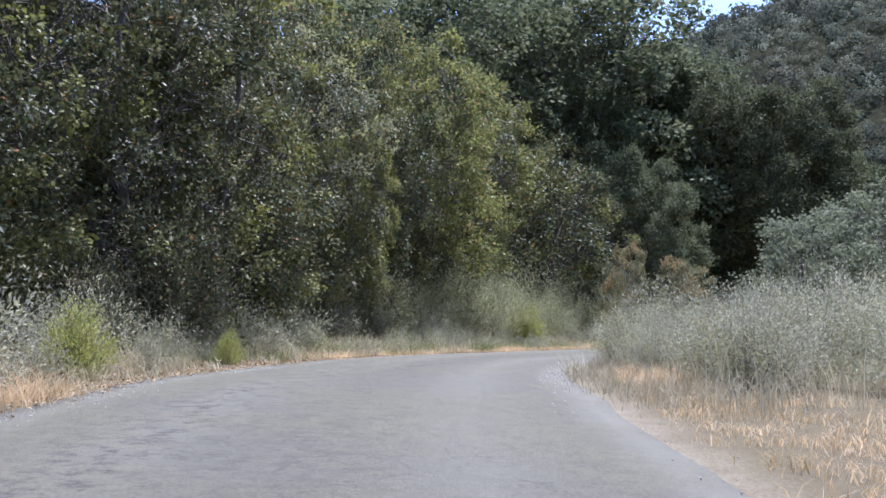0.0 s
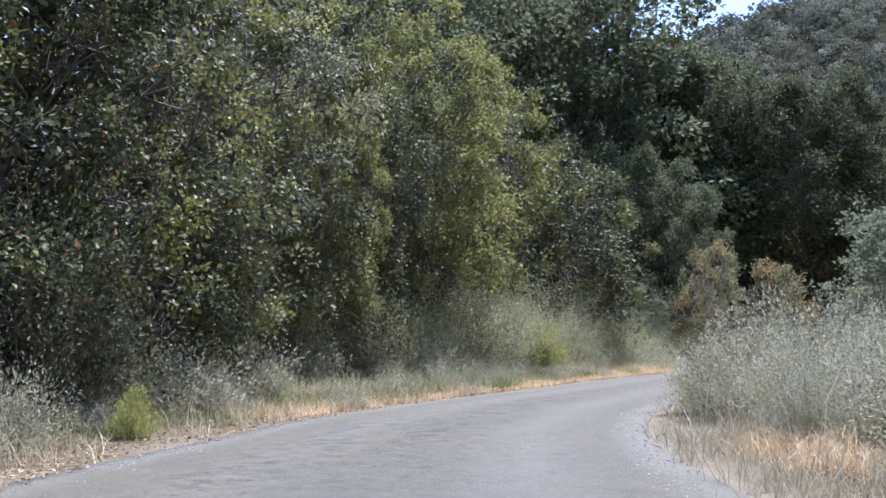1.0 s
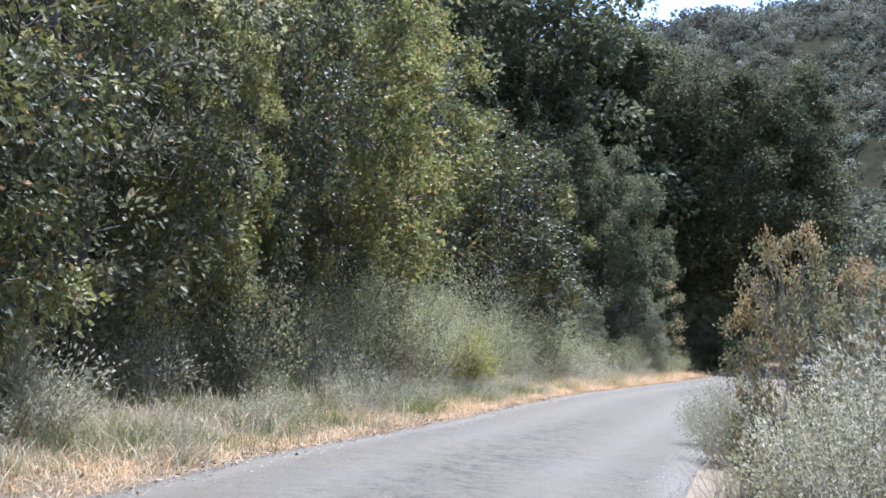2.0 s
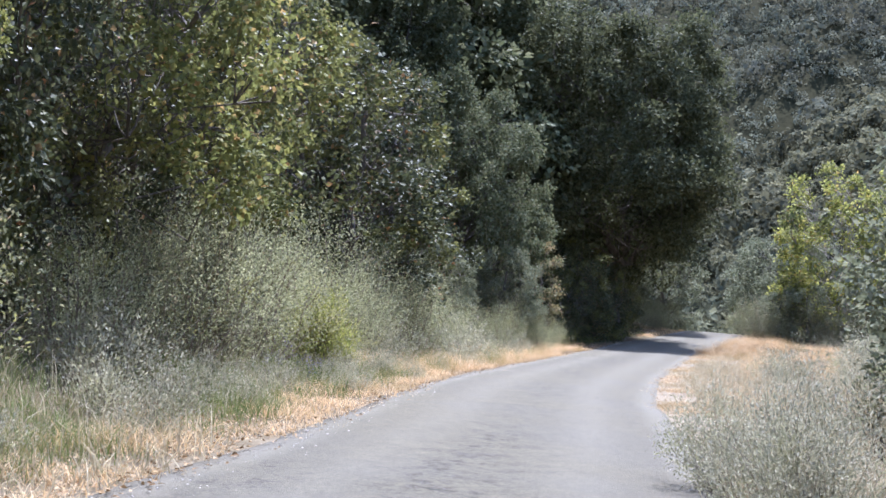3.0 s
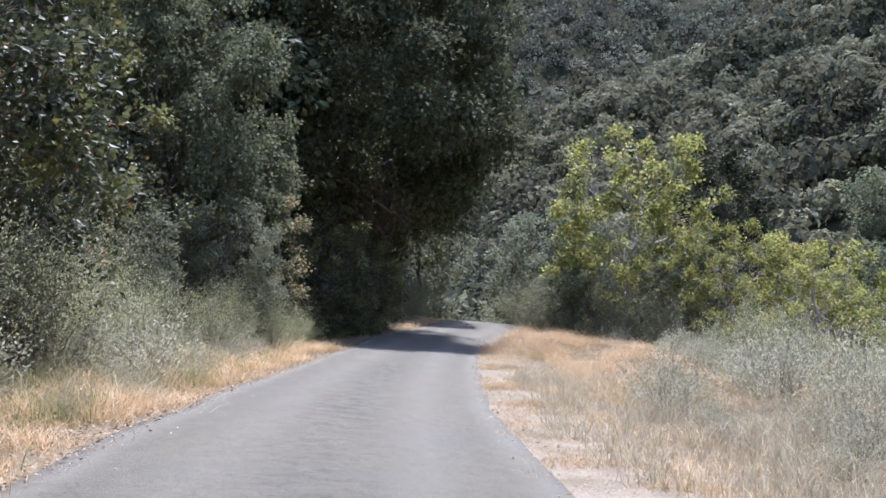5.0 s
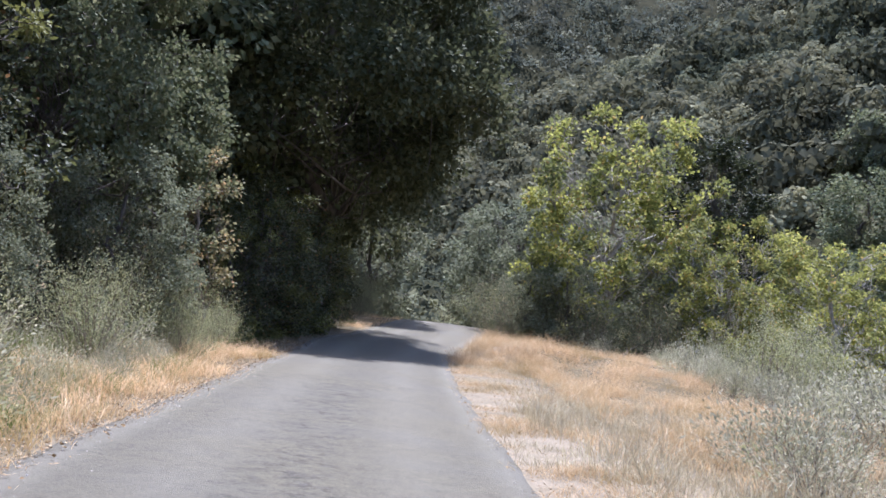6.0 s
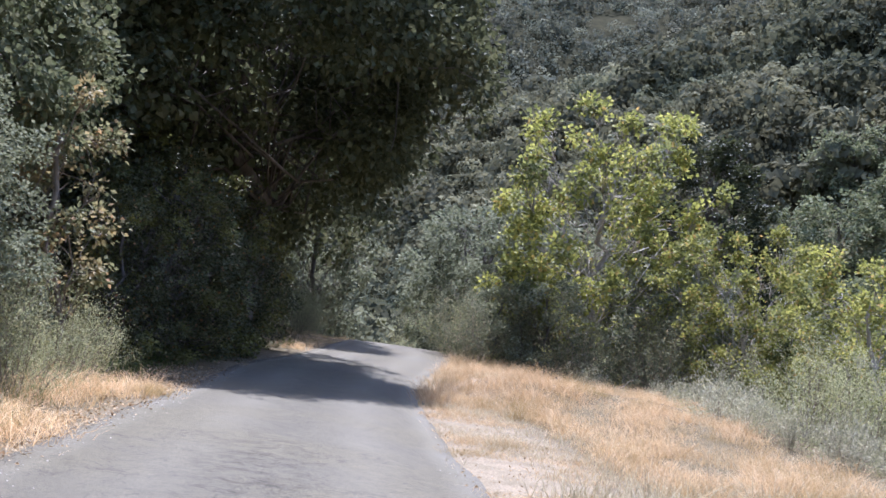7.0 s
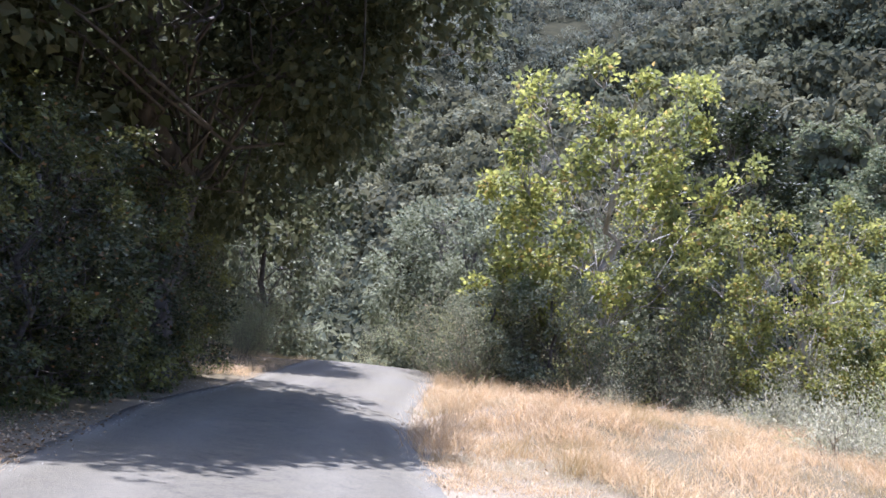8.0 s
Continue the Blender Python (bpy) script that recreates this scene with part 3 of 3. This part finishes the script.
plant(toyons, ((-9.6, 25.5, 1.25, 1.1), (-12, 20, 1.35), (5.2, 55.0, 1.05, 1.1), (4.2, 58, 1.15), (7.6, 62.6, 0.95), (0.5, 51.5, 1.15), (9.2, 70.0, 1.2, 1.0), (6.4, 70, 1.5, 1.1), (15.2, 73.6, 0.66, 1.2), (17.2, 76.2, 0.62, 1.3), (19.6, 77.4, 0.72, 1.3), (21.4, 79.6, 0.66, 1.3), (17.0, 72.2, 0.5, 1.3), (23.6, 83.2, 0.6, 1.2), (19.2, 72.4, 0.5, 1.2), (20.4, 74.8, 0.6, 1.2), (21.8, 76.0, 0.5, 1.1), (17.4, 70.0, 0.4, 1.2), (24.2, 79.4, 0.42, 1.2)), "dark green toyon with a dense rounded crown", "tree", "toyons on the bank", 21)
plant(far_scrub, ((41.4, 92.2, 0.95), (40.6, 88.6, 0.72, 1.1), (33.2, 94.0, 0.95), (30.0, 97.4, 0.8), (43.4, 94.5, 0.95), (43.6, 98.0, 1.0), (44.6, 90, 0.9), (32.4, 101, 0.9), (35.0, 104.5, 0.9), (37.2, 85.6, 0.4, 1.2), (42.6, 81.6, 0.66, 1.1), (37.8, 82.6, 0.5, 1.2), (48.6, 78.8, 0.62, 1.1), (45.8, 82.6, 0.7, 1.1), (52.5, 82.0, 0.75, 1.1)), "grey-green scrubby tree beyond the bend of the road", "tree", "scrub trees by the bend", 24)
plant(far_scrub, ((9.6, 29.6, 0.48, 1.0), (10.9, 33.0, 0.58, 1.0), (12.4, 30.6, 0.62, 1.1), (13.6, 35.2, 0.62, 1.0)), "rounded grey-green scrub tree below the road", "tree", "scrub trees below the road", 33)
plant(willows, ((-3.9, 29.4, 0.95), (-2.4, 37.0, 0.7), (-6.0, 39.5, 1.25), (-0.4, 49.5, 0.95), (-4.5, 47, 1.2)),
      "olive green bushy willow with leaves down to the ground", "tree", "willows on the bank", 4)
plant(yellows, ((-0.8, 37.4, 1.12, 0.95), (-0.8, 45.0, 1.15, 0.9), (-6.6, 36.0, 1.3), (-2.9, 30.8, 0.62, 0.75)), "tall bushy tree with yellowing green leaves", "tree", "yellowing trees", 5)
plant(sycamores, ((41.0, 84.6, 1.36, 0.95), (42.0, 76.6, 0.84, 1.1), (43.2, 71.6, 0.86, 1.1), (45.8, 84.6, 0.9, 1.0), (47.6, 77.6, 0.76, 1.2), (53.0, 85.6, 0.85, 1.1), (62, 91.5, 1.2, 0.8), (50.6, 74.6, 0.8, 1.1), (76.5, 104, 1.2, 0.9)), "young sycamore with large bright yellow-green leaves", "sycamore tree", "sycamores below the road", 6)
plant(dark_trees, ((48.8, 85.2, 1.02, 1.45), (53.6, 89.0, 0.85, 1.6)), "dark green dense tree standing among the sycamores", "tree", "dark trees", 7)
drop_kinds(fine_toyons + grey_oaks + toyons + oaks + bank_oaks + pale_oaks + far_scrub + willows + yellows + sycamores + dark_trees + far_oaks)


# ---- shrubs ----
sages = [build_shrub("sage_bush", s, 1.4, 1.15, SAGE, 95, 22, 0.08, 0.014, 0.7) for s in (71, 72, 73)]
coyotes = [build_shrub("coyote_brush", s, 1.8, 1.35, COYOTE, 150, 66, 0.034, 0.0085, 0.4) for s in (81, 82)]
mounds = [build_shrub("sage_mound", s, 1.5, 1.5, SAGE, 190, 64, 0.055, 0.0105, 0.45) for s in (75, 76)]
fresh = [build_shrub("broom_bush", 91, 1.1, 0.62, FRESH, 190, 34, 0.07, 0.009, 0.9)]
thickets = [build_shrub("thicket_bush", s, 3.0, 1.7, WILLOW, 130, 42, 0.075, 0.018, 0.3) for s in (97, 98)]
lupines = [build_shrub("lupine", 99, 0.5, 0.25, LILAC, 16, 22, 0.03, 0.009, 0.9)]
saplings = [build_tree("sycamore_sapling", 95, 5.2, 1.9, AUTUMN, 13000, PALE_BARK, 0.06, 0.008, 40, 0.1, 0.038, 0.06, droop=0.2, full=0.75)]
sprigs = [build_tree("thin_sapling", 96, 4.6, 0.85, AUTUMN, 2200, STEM, 0.3, 0.007, 14, 0.095, 0.036, 0.05, droop=0.3)]


def along(rng, count, y0, y1, near, reach, size0, size1, side):
    """Places beside the road: between two ys, at distances from its edge, with sizes."""
    ok = np.nonzero((LINE[:, 1] > y0) & (LINE[:, 1] < y1))[0]
    made = []
    for k in range(count):
        i = ok[int((k + rng.uniform(0, 1)) / count * len(ok)) % len(ok)]
        p = LINE[i] + RIGHT[i] * side * (WIDE[i] + rng.uniform(near, reach))
        made.append((float(p[0]), float(p[1]), rng.uniform(size0, size1)))
    return made


pick = random.Random(5)
plant(fresh, ((-5.0, 15.2, 0.85, 1.1), (-3.8, 19.6, 0.5), (3.0, 41.7, 1.15, 1.1)), "bright yellow-green broom bush on the verge", "bush", "broom bushes", 11)
plant(mounds, ((3.7, 22.4, 0.85, 0.8), (3.9, 20.4, 0.8, 0.85), (5.0, 22.4, 1.15), (3.5, 18.6, 0.6, 0.8), (5.6, 24.6, 1.0), (4.6, 27.2, 0.75, 0.8), (5.2, 29.4, 0.7, 0.8), (4.5, 16.6, 0.95), (5.7, 18.5, 1.15), (4.5, 19.4, 0.8), (7.4, 16.8, 1.1), (6.2, 21.4, 1.1), (8.9, 19.4, 1.3), (8.4, 23.4, 1.35), (9.6, 16.0, 1.1), (7.4, 26.4, 1.0), (10.6, 26.6, 1.4), (8.8, 30.4, 0.9)), "rounded mound of pale grey-green sage with spiky tips", "bush", "sage mounds", 12)
plant(sages, ((6.3, 13.8, 0.6), (8.6, 13.2, 0.7), (11.0, 32.0, 1.3), (10.2, 34.4, 0.9), (7.4, 28.8, 0.8)), "pale grey-green sage bush with long dry stems", "bush", "sage bushes", 29)
plant(coyotes, ((9.5, 30.5, 1.6), (12.8, 34.0, 1.6), (12.6, 29.5, 1.7), (14.0, 25.0, 1.7), (13.0, 20.0, 1.6), (10.4, 23.0, 1.7), (14.6, 37.0, 1.3)), "grey-green coyote brush on the slope", "bush", "coyote brush below the road", 13)
plant(lupines, ((2.2, 40.6, 1.1), (2.5, 39.2, 0.9), (2.9, 40.0, 0.8), (1.9, 38.4, 0.8)), "small lupine with lilac flower spikes in the weeds", "wildflower", "lupines", 35)
plant(saplings, ((3.95, 24.2, 0.5, 0.62), (5.3, 25.0, 0.46, 0.8)), "sycamore sapling with leaves turning orange", "sapling", "saplings", 14)
plant(sprigs, ((15.3, 65.4, 1.0),), "thin sapling with a few orange and yellow leaves", "sapling", "", 27)
plant(coyotes, ((2.9, 42.4, 1.25), (1.5, 40.2, 1.5), (0.4, 37.6, 1.35), (1.2, 43.4, 1.8), (4.4, 46.8, 1.2), (3.0, 47.0, 1.75), (6.6, 50.6, 1.2), (5.2, 51.0, 1.6), (8.9, 55.4, 1.0), (7.6, 56.4, 1.4), (11.8, 60.4, 1.0), (15.3, 65.6, 0.85), (16.2, 67.2, 0.7), (14.2, 63.0, 0.75), (-0.8, 34.6, 1.1), (13.6, 63.6, 1.1)),
      "grey-green coyote brush leaning out over the verge", "bush", "coyote brush on the bank", 15)
plant(sages, ((17.0, 49.6, 0.85), (18.6, 51.6, 1.0), (20.2, 50.2, 1.15), (19.2, 47.6, 0.95), (21.8, 52.6, 1.15), (22.6, 49.0, 1.3), (17.6, 46.6, 0.7), (24.5, 53.8, 1.3), (20.6, 45.5, 1.1), (15.8, 47.0, 0.5), (16.4, 44.6, 0.7), (19.0, 43.6, 1.0), (14.2, 43.0, 0.5), (26.5, 56.2, 1.2)), "grey-green sage bush standing in pale straw", "bush", "sage by the shoulder", 25)
plant(sages, along(pick, 38, 9, 64, 1.2, 4.6, 0.45, 1.0, -1) + along(pick, 14, 10, 25, 0.7, 2.6, 0.35, 0.65, -1), "grey sage bush among dry grass on the bank", "bush", "sage on the bank", 16)
plant(sages, ((-5.6, 12.6, 1.0), (-6.4, 14.6, 1.25), (-5.8, 17.6, 0.9), (-4.6, 18.0, 0.7), (-6.6, 11.0, 1.1), (-4.9, 13.4, 0.6), (-4.4, 21.4, 0.8), (-3.9, 23.0, 0.9), (-3.5, 25.6, 0.95)), "grey twiggy dry sage bush on the verge", "bush", "dry sage on the verge", 30)
plant(sages, along(pick, 30, 22, 63, 0.5, 1.9, 0.28, 0.55, -1), "small grey weedy sage bush at the road edge", "bush", "small sage on the verge", 26)
plant(sages, along(pick, 12, 30, 55, 4.5, 9.0, 0.5, 1.1, 1) + along(pick, 22, 55, 84, 7.4, 10.0, 0.6, 1.2, 1), "grey sage bush on the slope below the road", "bush", "sage below the road", 17)
plant(coyotes, along(pick, 26, 42, 86, 10.0, 22.0, 1.1, 1.9, 1), "dense grey-green brush on the slope below the road", "bush", "brush below the road", 18)
plant(thickets, ((35.4, 83.8, 1.0), (37.6, 80.4, 1.1), (36.2, 86.6, 1.0), (39.2, 77.6, 1.1), (41.6, 76.0, 1.1), (44.2, 75.2, 1.25), (46.8, 76.2, 1.4), (43.2, 81.6, 1.5), (38.6, 84.2, 1.4), (40.2, 91.0, 0.8), (48.5, 78, 1.5), (51, 80, 1.6), (40.6, 80, 1.3), (44, 72, 0.9), (47, 73, 1.1), (50, 75, 1.3)),
      "tangled grey-green scrub willow below the road", "bush", "scrub below the road", 22)
plant(sages, ((36.9, 79.2, 0.95), (37.9, 76.4, 0.8), (40.4, 74.0, 0.9)), "soft pale grey sagebrush at the edge of the grass", "bush", "sagebrush by the grass", 23)
plant(coyotes, ((31.5, 90.5, 1.3), (29.4, 87.0, 1.0), (42.0, 95.4, 1.6), (43, 100, 2.0), (47, 101, 2.2), (41.2, 90.4, 1.6), (39.4, 88.4, 1.2), (27, 86, 1.2), (52, 95, 1.8), (31, 96, 2.0)),
      "grey-green brush beside the far bend of the road", "bush", "brush by the bend", 19)
plant(thickets, along(pick, 24, 10, 64, 2.4, 5.0, 0.6, 1.1, -1) + along(pick, 9, 66, 90, 3.6, 7.0, 0.7, 1.2, -1), "dense olive-grey thicket bush at the foot of the trees", "bush", "thicket on the bank", 20)
drop_kinds(lupines + mounds + sprigs + thickets + sages + coyotes + fresh + saplings)


# ---- grass ----
def build_grass(name, seed, places, height, material, wide, label, sway=0.35):
    """Blades of three triangles, in tufts, rooted on the ground."""
    rng = np.random.default_rng(seed)
    n = len(places)
    z = land(places[:, 0], places[:, 1])
    foot_at = np.column_stack([places, z - 0.02])
    h = (height * rng.uniform(0.45, 1.25, n) * np.clip(0.78 + 0.85 * ripple(places[:, 0], places[:, 1], 0.55, seed), 0.25, 1.6))[:, None]
    lean_to = np.column_stack([rng.normal(size=(n, 2)) * sway, np.ones(n)])
    side = units(np.column_stack([rng.normal(size=(n, 2)), np.zeros(n)])) * wide * rng.uniform(0.6, 1.3, (n, 1))
    mid = foot_at + lean_to * h * 0.55
    tip = foot_at + lean_to * [1.7, 1.7, 0.92] * h
    v = np.stack([foot_at - side, foot_at + side, mid + side * 0.8, mid - side * 0.8, tip], 1).reshape(-1, 3)
    k = np.arange(n)[:, None] * 5
    f = np.concatenate([k + [0, 1, 2], k + [0, 2, 3], k + [3, 2, 4]], 1).reshape(-1, 3)
    return tagged(new(name, mesh_of(name, v, f, material)), label, "grass", kind="stuff")


def tufts(seed, y0, y1, near, reach, per_metre, side, clump=0.12, blades=9, floor=-0.45):
    rng = np.random.default_rng(seed)
    ok = np.nonzero((LINE[:, 1] > y0) & (LINE[:, 1] < y1))[0]
    n = int(len(ok) * 0.4 * (reach - near) * per_metre / blades)
    i = rng.choice(ok, n)
    c = LINE[i] + RIGHT[i] * (side * (WIDE[i] + rng.uniform(near, reach, n)))[:, None] + rng.normal(size=(n, 2)) * 0.1
    keep = ripple(c[:, 0], c[:, 1], 0.8, seed) > floor
    return (np.repeat(c[keep], blades, 0) + rng.normal(size=(keep.sum() * blades, 2)) * clump)


build_grass("golden_grass", 1, np.concatenate([tufts(1, 22, 66, 0.05, 1.5, 420, -1, floor=-0.2), tufts(21, 79, 92, 0.1, 2.2, 260, -1)]), 0.21, GOLD, 0.0032, "dry golden grass along the bank side of the road", 0.65)
build_grass("golden_grass", 13, tufts(13, 69, 92, 0.15, 3.2, 330, 1), 0.45, GOLD, 0.004, "tall dry golden grass at the inside of the bend", 0.5)
build_grass("golden_grass", 15, tufts(15, 42, 65, 0.2, 2.2, 330, -1, floor=-0.25), 0.36, GOLD, 0.0036, "thick dry golden grass below the bank", 0.55)
build_grass("green_grass", 2, tufts(2, 18, 74, 0.8, 4.2, 190, -1), 0.28, GREEN_GRASS, 0.0035, "green and straw-coloured grass on the bank")
build_grass("golden_grass", 3, tufts(3, 53, 88, 2.3, 7.8, 330, 1, floor=-0.28), 0.36, GOLD, 0.0036, "tall dry golden grass on the outer verge", 0.6)
build_grass("tall_weeds", 8, tufts(8, 16, 60, 0.9, 3.8, 110, -1), 0.46, STRAW, 0.0035, "grey and straw-coloured weeds on the bank", 0.25)
build_grass("green_weeds", 9, tufts(9, 20, 60, 0.5, 3.6, 170, -1, floor=-0.3), 0.34, GREEN_GRASS, 0.004, "green weeds on the bank", 0.3)
build_grass("tall_straw", 10, tufts(10, 12, 42, 0.9, 7.0, 17, 1, 0.2), 0.9, STRAW, 0.006, "tall pale straw stalks standing among the sage", 0.16)
build_grass("straw_grass", 11, tufts(11, 13, 36, 0.1, 2.4, 110, 1), 0.4, STRAW, 0.0045, "short pale grass at the road edge")
build_grass("straw_grass", 12, tufts(12, 50, 88, 1.0, 8.6, 60, 1), 0.24, STRAW, 0.0035, "pale straw mixed into the golden grass")
build_grass("golden_grass", 7, tufts(7, 38, 56, 1.2, 3.4, 200, 1, floor=0.0), 0.22, GOLD, 0.0035, "short dry golden grass beside the bare shoulder")
build_grass("straw_grass", 16, tufts(16, 36, 86, 0.05, 2.6, 260, 1, floor=0.0), 0.15, STRAW, 0.0035, "thin trodden straw on the dusty shoulder", 0.7)
build_grass("golden_grass", 17, tufts(17, 38, 74, 0.0, 1.9, 460, 1, floor=-0.1), 0.13, GOLD, 0.0034, "short dry golden grass trodden into the shoulder", 0.8)
build_grass("straw_grass", 4, tufts(4, 20, 60, 0.7, 6.0, 100, 1), 0.5, STRAW, 0.0045, "pale straw-coloured grass on the outer verge")
build_grass("golden_grass", 5, tufts(5, 3, 15, 0.5, 4.5, 230, 1, floor=-0.1), 0.2, GOLD, 0.004, "dry pinkish golden grass at the turnout")
build_grass("golden_grass", 14, np.concatenate([np.random.default_rng(4).normal((-4.6, 12.2), (0.3, 0.5), (900, 2)), np.random.default_rng(5).normal((3.2, 17.4), (0.25, 0.8), (1500, 2))]), 0.34, GOLD, 0.004, "tufts of orange dry grass on the verges", 0.5)
build_grass("straw_grass", 6, tufts(6, 6, 30, 0.2, 3.2, 90, -1), 0.36, STRAW, 0.006, "pale dry grass and weeds on the bank")


# ---- hills ----
def build_chaparral(name, seed, count, r0, r1, az0, az1, size0, size1, sprigs, material, label):
    """Rounded bushes over a stretch of hillside, given by distances and bearings: each a few domed lobes under a skin of leaf sprays."""
    rng = np.random.default_rng(seed)
    r = np.sqrt(rng.uniform(r0**2, r1**2, count))
    az = np.radians(rng.uniform(az0, az1, count))
    x, y = 10 + r * np.sin(az), 45 + r * np.cos(az)
    at = np.column_stack([x, y, land(x, y)])
    size = rng.uniform(size0, size1, count) * rng.choice([0.6, 1.0, 1.6], count, p=[0.46, 0.38, 0.16])
    tall = rng.uniform(0.85, 1.45, count)
    lobes = 4
    shift = units(rng.normal(size=(count * lobes, 3)) + [0, 0, 0.25]) * [1, 1, 0.6]
    lobe_at = np.repeat(at, lobes, 0) + shift * np.repeat(size * 0.55, lobes)[:, None]
    lobe_size = np.repeat(size, lobes) * rng.uniform(0.42, 0.7, count * lobes)
    lobe_at[:, 2] += np.repeat(size * 0.35 * tall, lobes)
    which = np.repeat(np.arange(count * lobes), max(1, sprigs // lobes))
    way = units(rng.normal(size=(len(which), 3)) + [0, 0, 0.45])
    base = lobe_at[which] + way * (lobe_size[which] * rng.uniform(0.82, 1.06, len(which)))[:, None]
    around = units(np.cross(way, rng.normal(size=way.shape)))
    v, f = leaf_arrays(rng, base, around, lobe_size[which] * 0.4, (lobe_size[which] * 0.19)[:, None], 0.2, 0.35, way * 1.2)
    me = mesh_of(name, v, f, material)
    bush = np.where(size > size1, 0.55, 1.0) * rng.uniform(0.65, 1.35, count)
    paint(me, "tone", np.repeat(np.repeat(bush, lobes)[which], 4))
    tagged(new(name, me), label, "hillside brush", kind="stuff")


build_chaparral("chaparral", 1, 2500, 80, 285, 25, 60, 2.0, 3.9, 184, CHAPARRAL, "olive-brown chaparral covering the near hillside")
build_chaparral("far_chaparral", 2, 3800, 260, 590, 7, 50, 3.0, 5.4, 72, HAZED_BRUSH, "chaparral covering the far hill, its leaves greyed and cooled for haze")


# ---- dead wood, stones and litter ----
def build_dead_branch(seed):
    """A bleached fallen branch with a few forked arms, lying half upright."""
    rng = np.random.default_rng(seed)
    root = new("dead_branch")
    main = bent(rng, (0, 0, -0.05), (1.5, 0.2, 0.75), 7, 0.06)
    v, f = tube_arrays(main, np.linspace(0.022, 0.007, 7), 6)
    new("bough", mesh_of("bough", v, f, DEAD, flat=False)).parent = root
    for k in (2, 3, 4, 5):
        tip = main[k] + rng.normal(size=3) * 0.22 + [0.3, 0, 0.25]
        v, f = tube_arrays(bent(rng, main[k], tip, 5, 0.1), np.linspace(0.011, 0.003, 5), 5)
        new("fork", mesh_of("fork", v, f, DEAD, flat=False)).parent = root
    return root


DEAD = bark_material("bleached_wood", (0.25, 0.23, 0.2), (0.52, 0.49, 0.44))
boughs = [build_dead_branch(s) for s in (3, 4)]
plant(boughs, ((36.6, 77.6, 1.1), (37.8, 75.6, 0.9), (40.2, 75.6, 1.3), (43.0, 74.4, 1.4), (41.2, 73.4, 0.9), (21.0, 53.2, 1.0), (35.4, 78.4, 0.8), (38.8, 75.0, 1.2)), "bleached dead branch lying at the edge of the brush", "branch", "dead branches", 31)
drop_kinds(boughs)


def build_pebbles(name, seed, count, y0, y1, side, near, reach, size, label):
    rng = np.random.default_rng(seed)
    bm = bmesh.new()
    bmesh.ops.create_icosphere(bm, subdivisions=1, radius=1.0)
    pv = np.array([tuple(p.co) for p in bm.verts])
    pf = np.array([[p.index for p in face.verts] for face in bm.faces])
    bm.free()
    ok = np.nonzero((LINE[:, 1] > y0) & (LINE[:, 1] < y1))[0]
    i = rng.choice(ok, count)
    c = LINE[i] + RIGHT[i] * (side * (WIDE[i] + near + (reach - near) * rng.uniform(0, 1, count) ** 1.6))[:, None] + rng.normal(size=(count, 2)) * 0.15
    d, w = beside(c[:, 0], c[:, 1])
    z = np.where(np.abs(d) < w, plane(c[:, 0], c[:, 1]) + 0.012, land(c[:, 0], c[:, 1]))
    r = size * rng.uniform(0.4, 1.0, count) ** 2
    v = np.column_stack([c, z])[:, None] + pv[None] * rng.uniform(0.6, 1.2, (count, 1, 3)) * r[:, None, None]
    f = pf[None] + np.arange(count)[:, None, None] * len(pv)
    tagged(new(name, mesh_of(name, v.reshape(-1, 3), f.reshape(-1, 3), ROCK)), label, "gravel", kind="stuff")


build_pebbles("gravel", 1, 3000, 6, 80, -1, -0.35, 0.6, 0.012, "loose pale gravel along the road's bank side")
build_pebbles("gravel", 2, 1400, 6, 84, 1, -0.05, 2.6, 0.014, "loose pale gravel on the bare shoulder")
build_pebbles("loose_stones", 3, 2600, 6, 62, 1, -3.6, -1.5, 0.018, "loose stones on the ravelled middle of the road")

build_pebbles("loose_stones", 4, 5200, 6, 36, -1, -5.2, -0.1, 0.016, "grit scattered over the worn asphalt")


def build_litter(name, seed, count, y0, y1, side, near, reach, label):
    """Fallen leaves lying loose on the ground."""
    rng = np.random.default_rng(seed)
    ok = np.nonzero((LINE[:, 1] > y0) & (LINE[:, 1] < y1))[0]
    i = rng.choice(ok, count)
    c = LINE[i] + RIGHT[i] * (side * (WIDE[i] + rng.uniform(near, reach, count)))[:, None] + rng.normal(size=(count, 2)) * 0.12
    d, w = beside(c[:, 0], c[:, 1])
    z = np.where(np.abs(d) < w, plane(c[:, 0], c[:, 1]) + 0.03, land(c[:, 0], c[:, 1]) + 0.02)
    flat_way = np.column_stack([rng.normal(size=(count, 2)), rng.uniform(-0.1, 0.35, count)])
    v, f = leaf_arrays(rng, np.column_stack([c, z]), flat_way, 0.05, 0.016, 0.35, 0.1, np.tile([0.0, 0, 1], (count, 1)))
    tagged(new(name, mesh_of(name, v, f, LITTER)), label, "leaf litter", kind="stuff")


build_litter("leaf_litter", 1, 15000, 9, 70, -1, -0.12, 1.3, "dry fallen leaves along the bank side of the road")
build_litter("leaf_litter", 2, 1800, 40, 80, 1, -0.1, 2.5, "dry fallen leaves and straw on the shoulder")
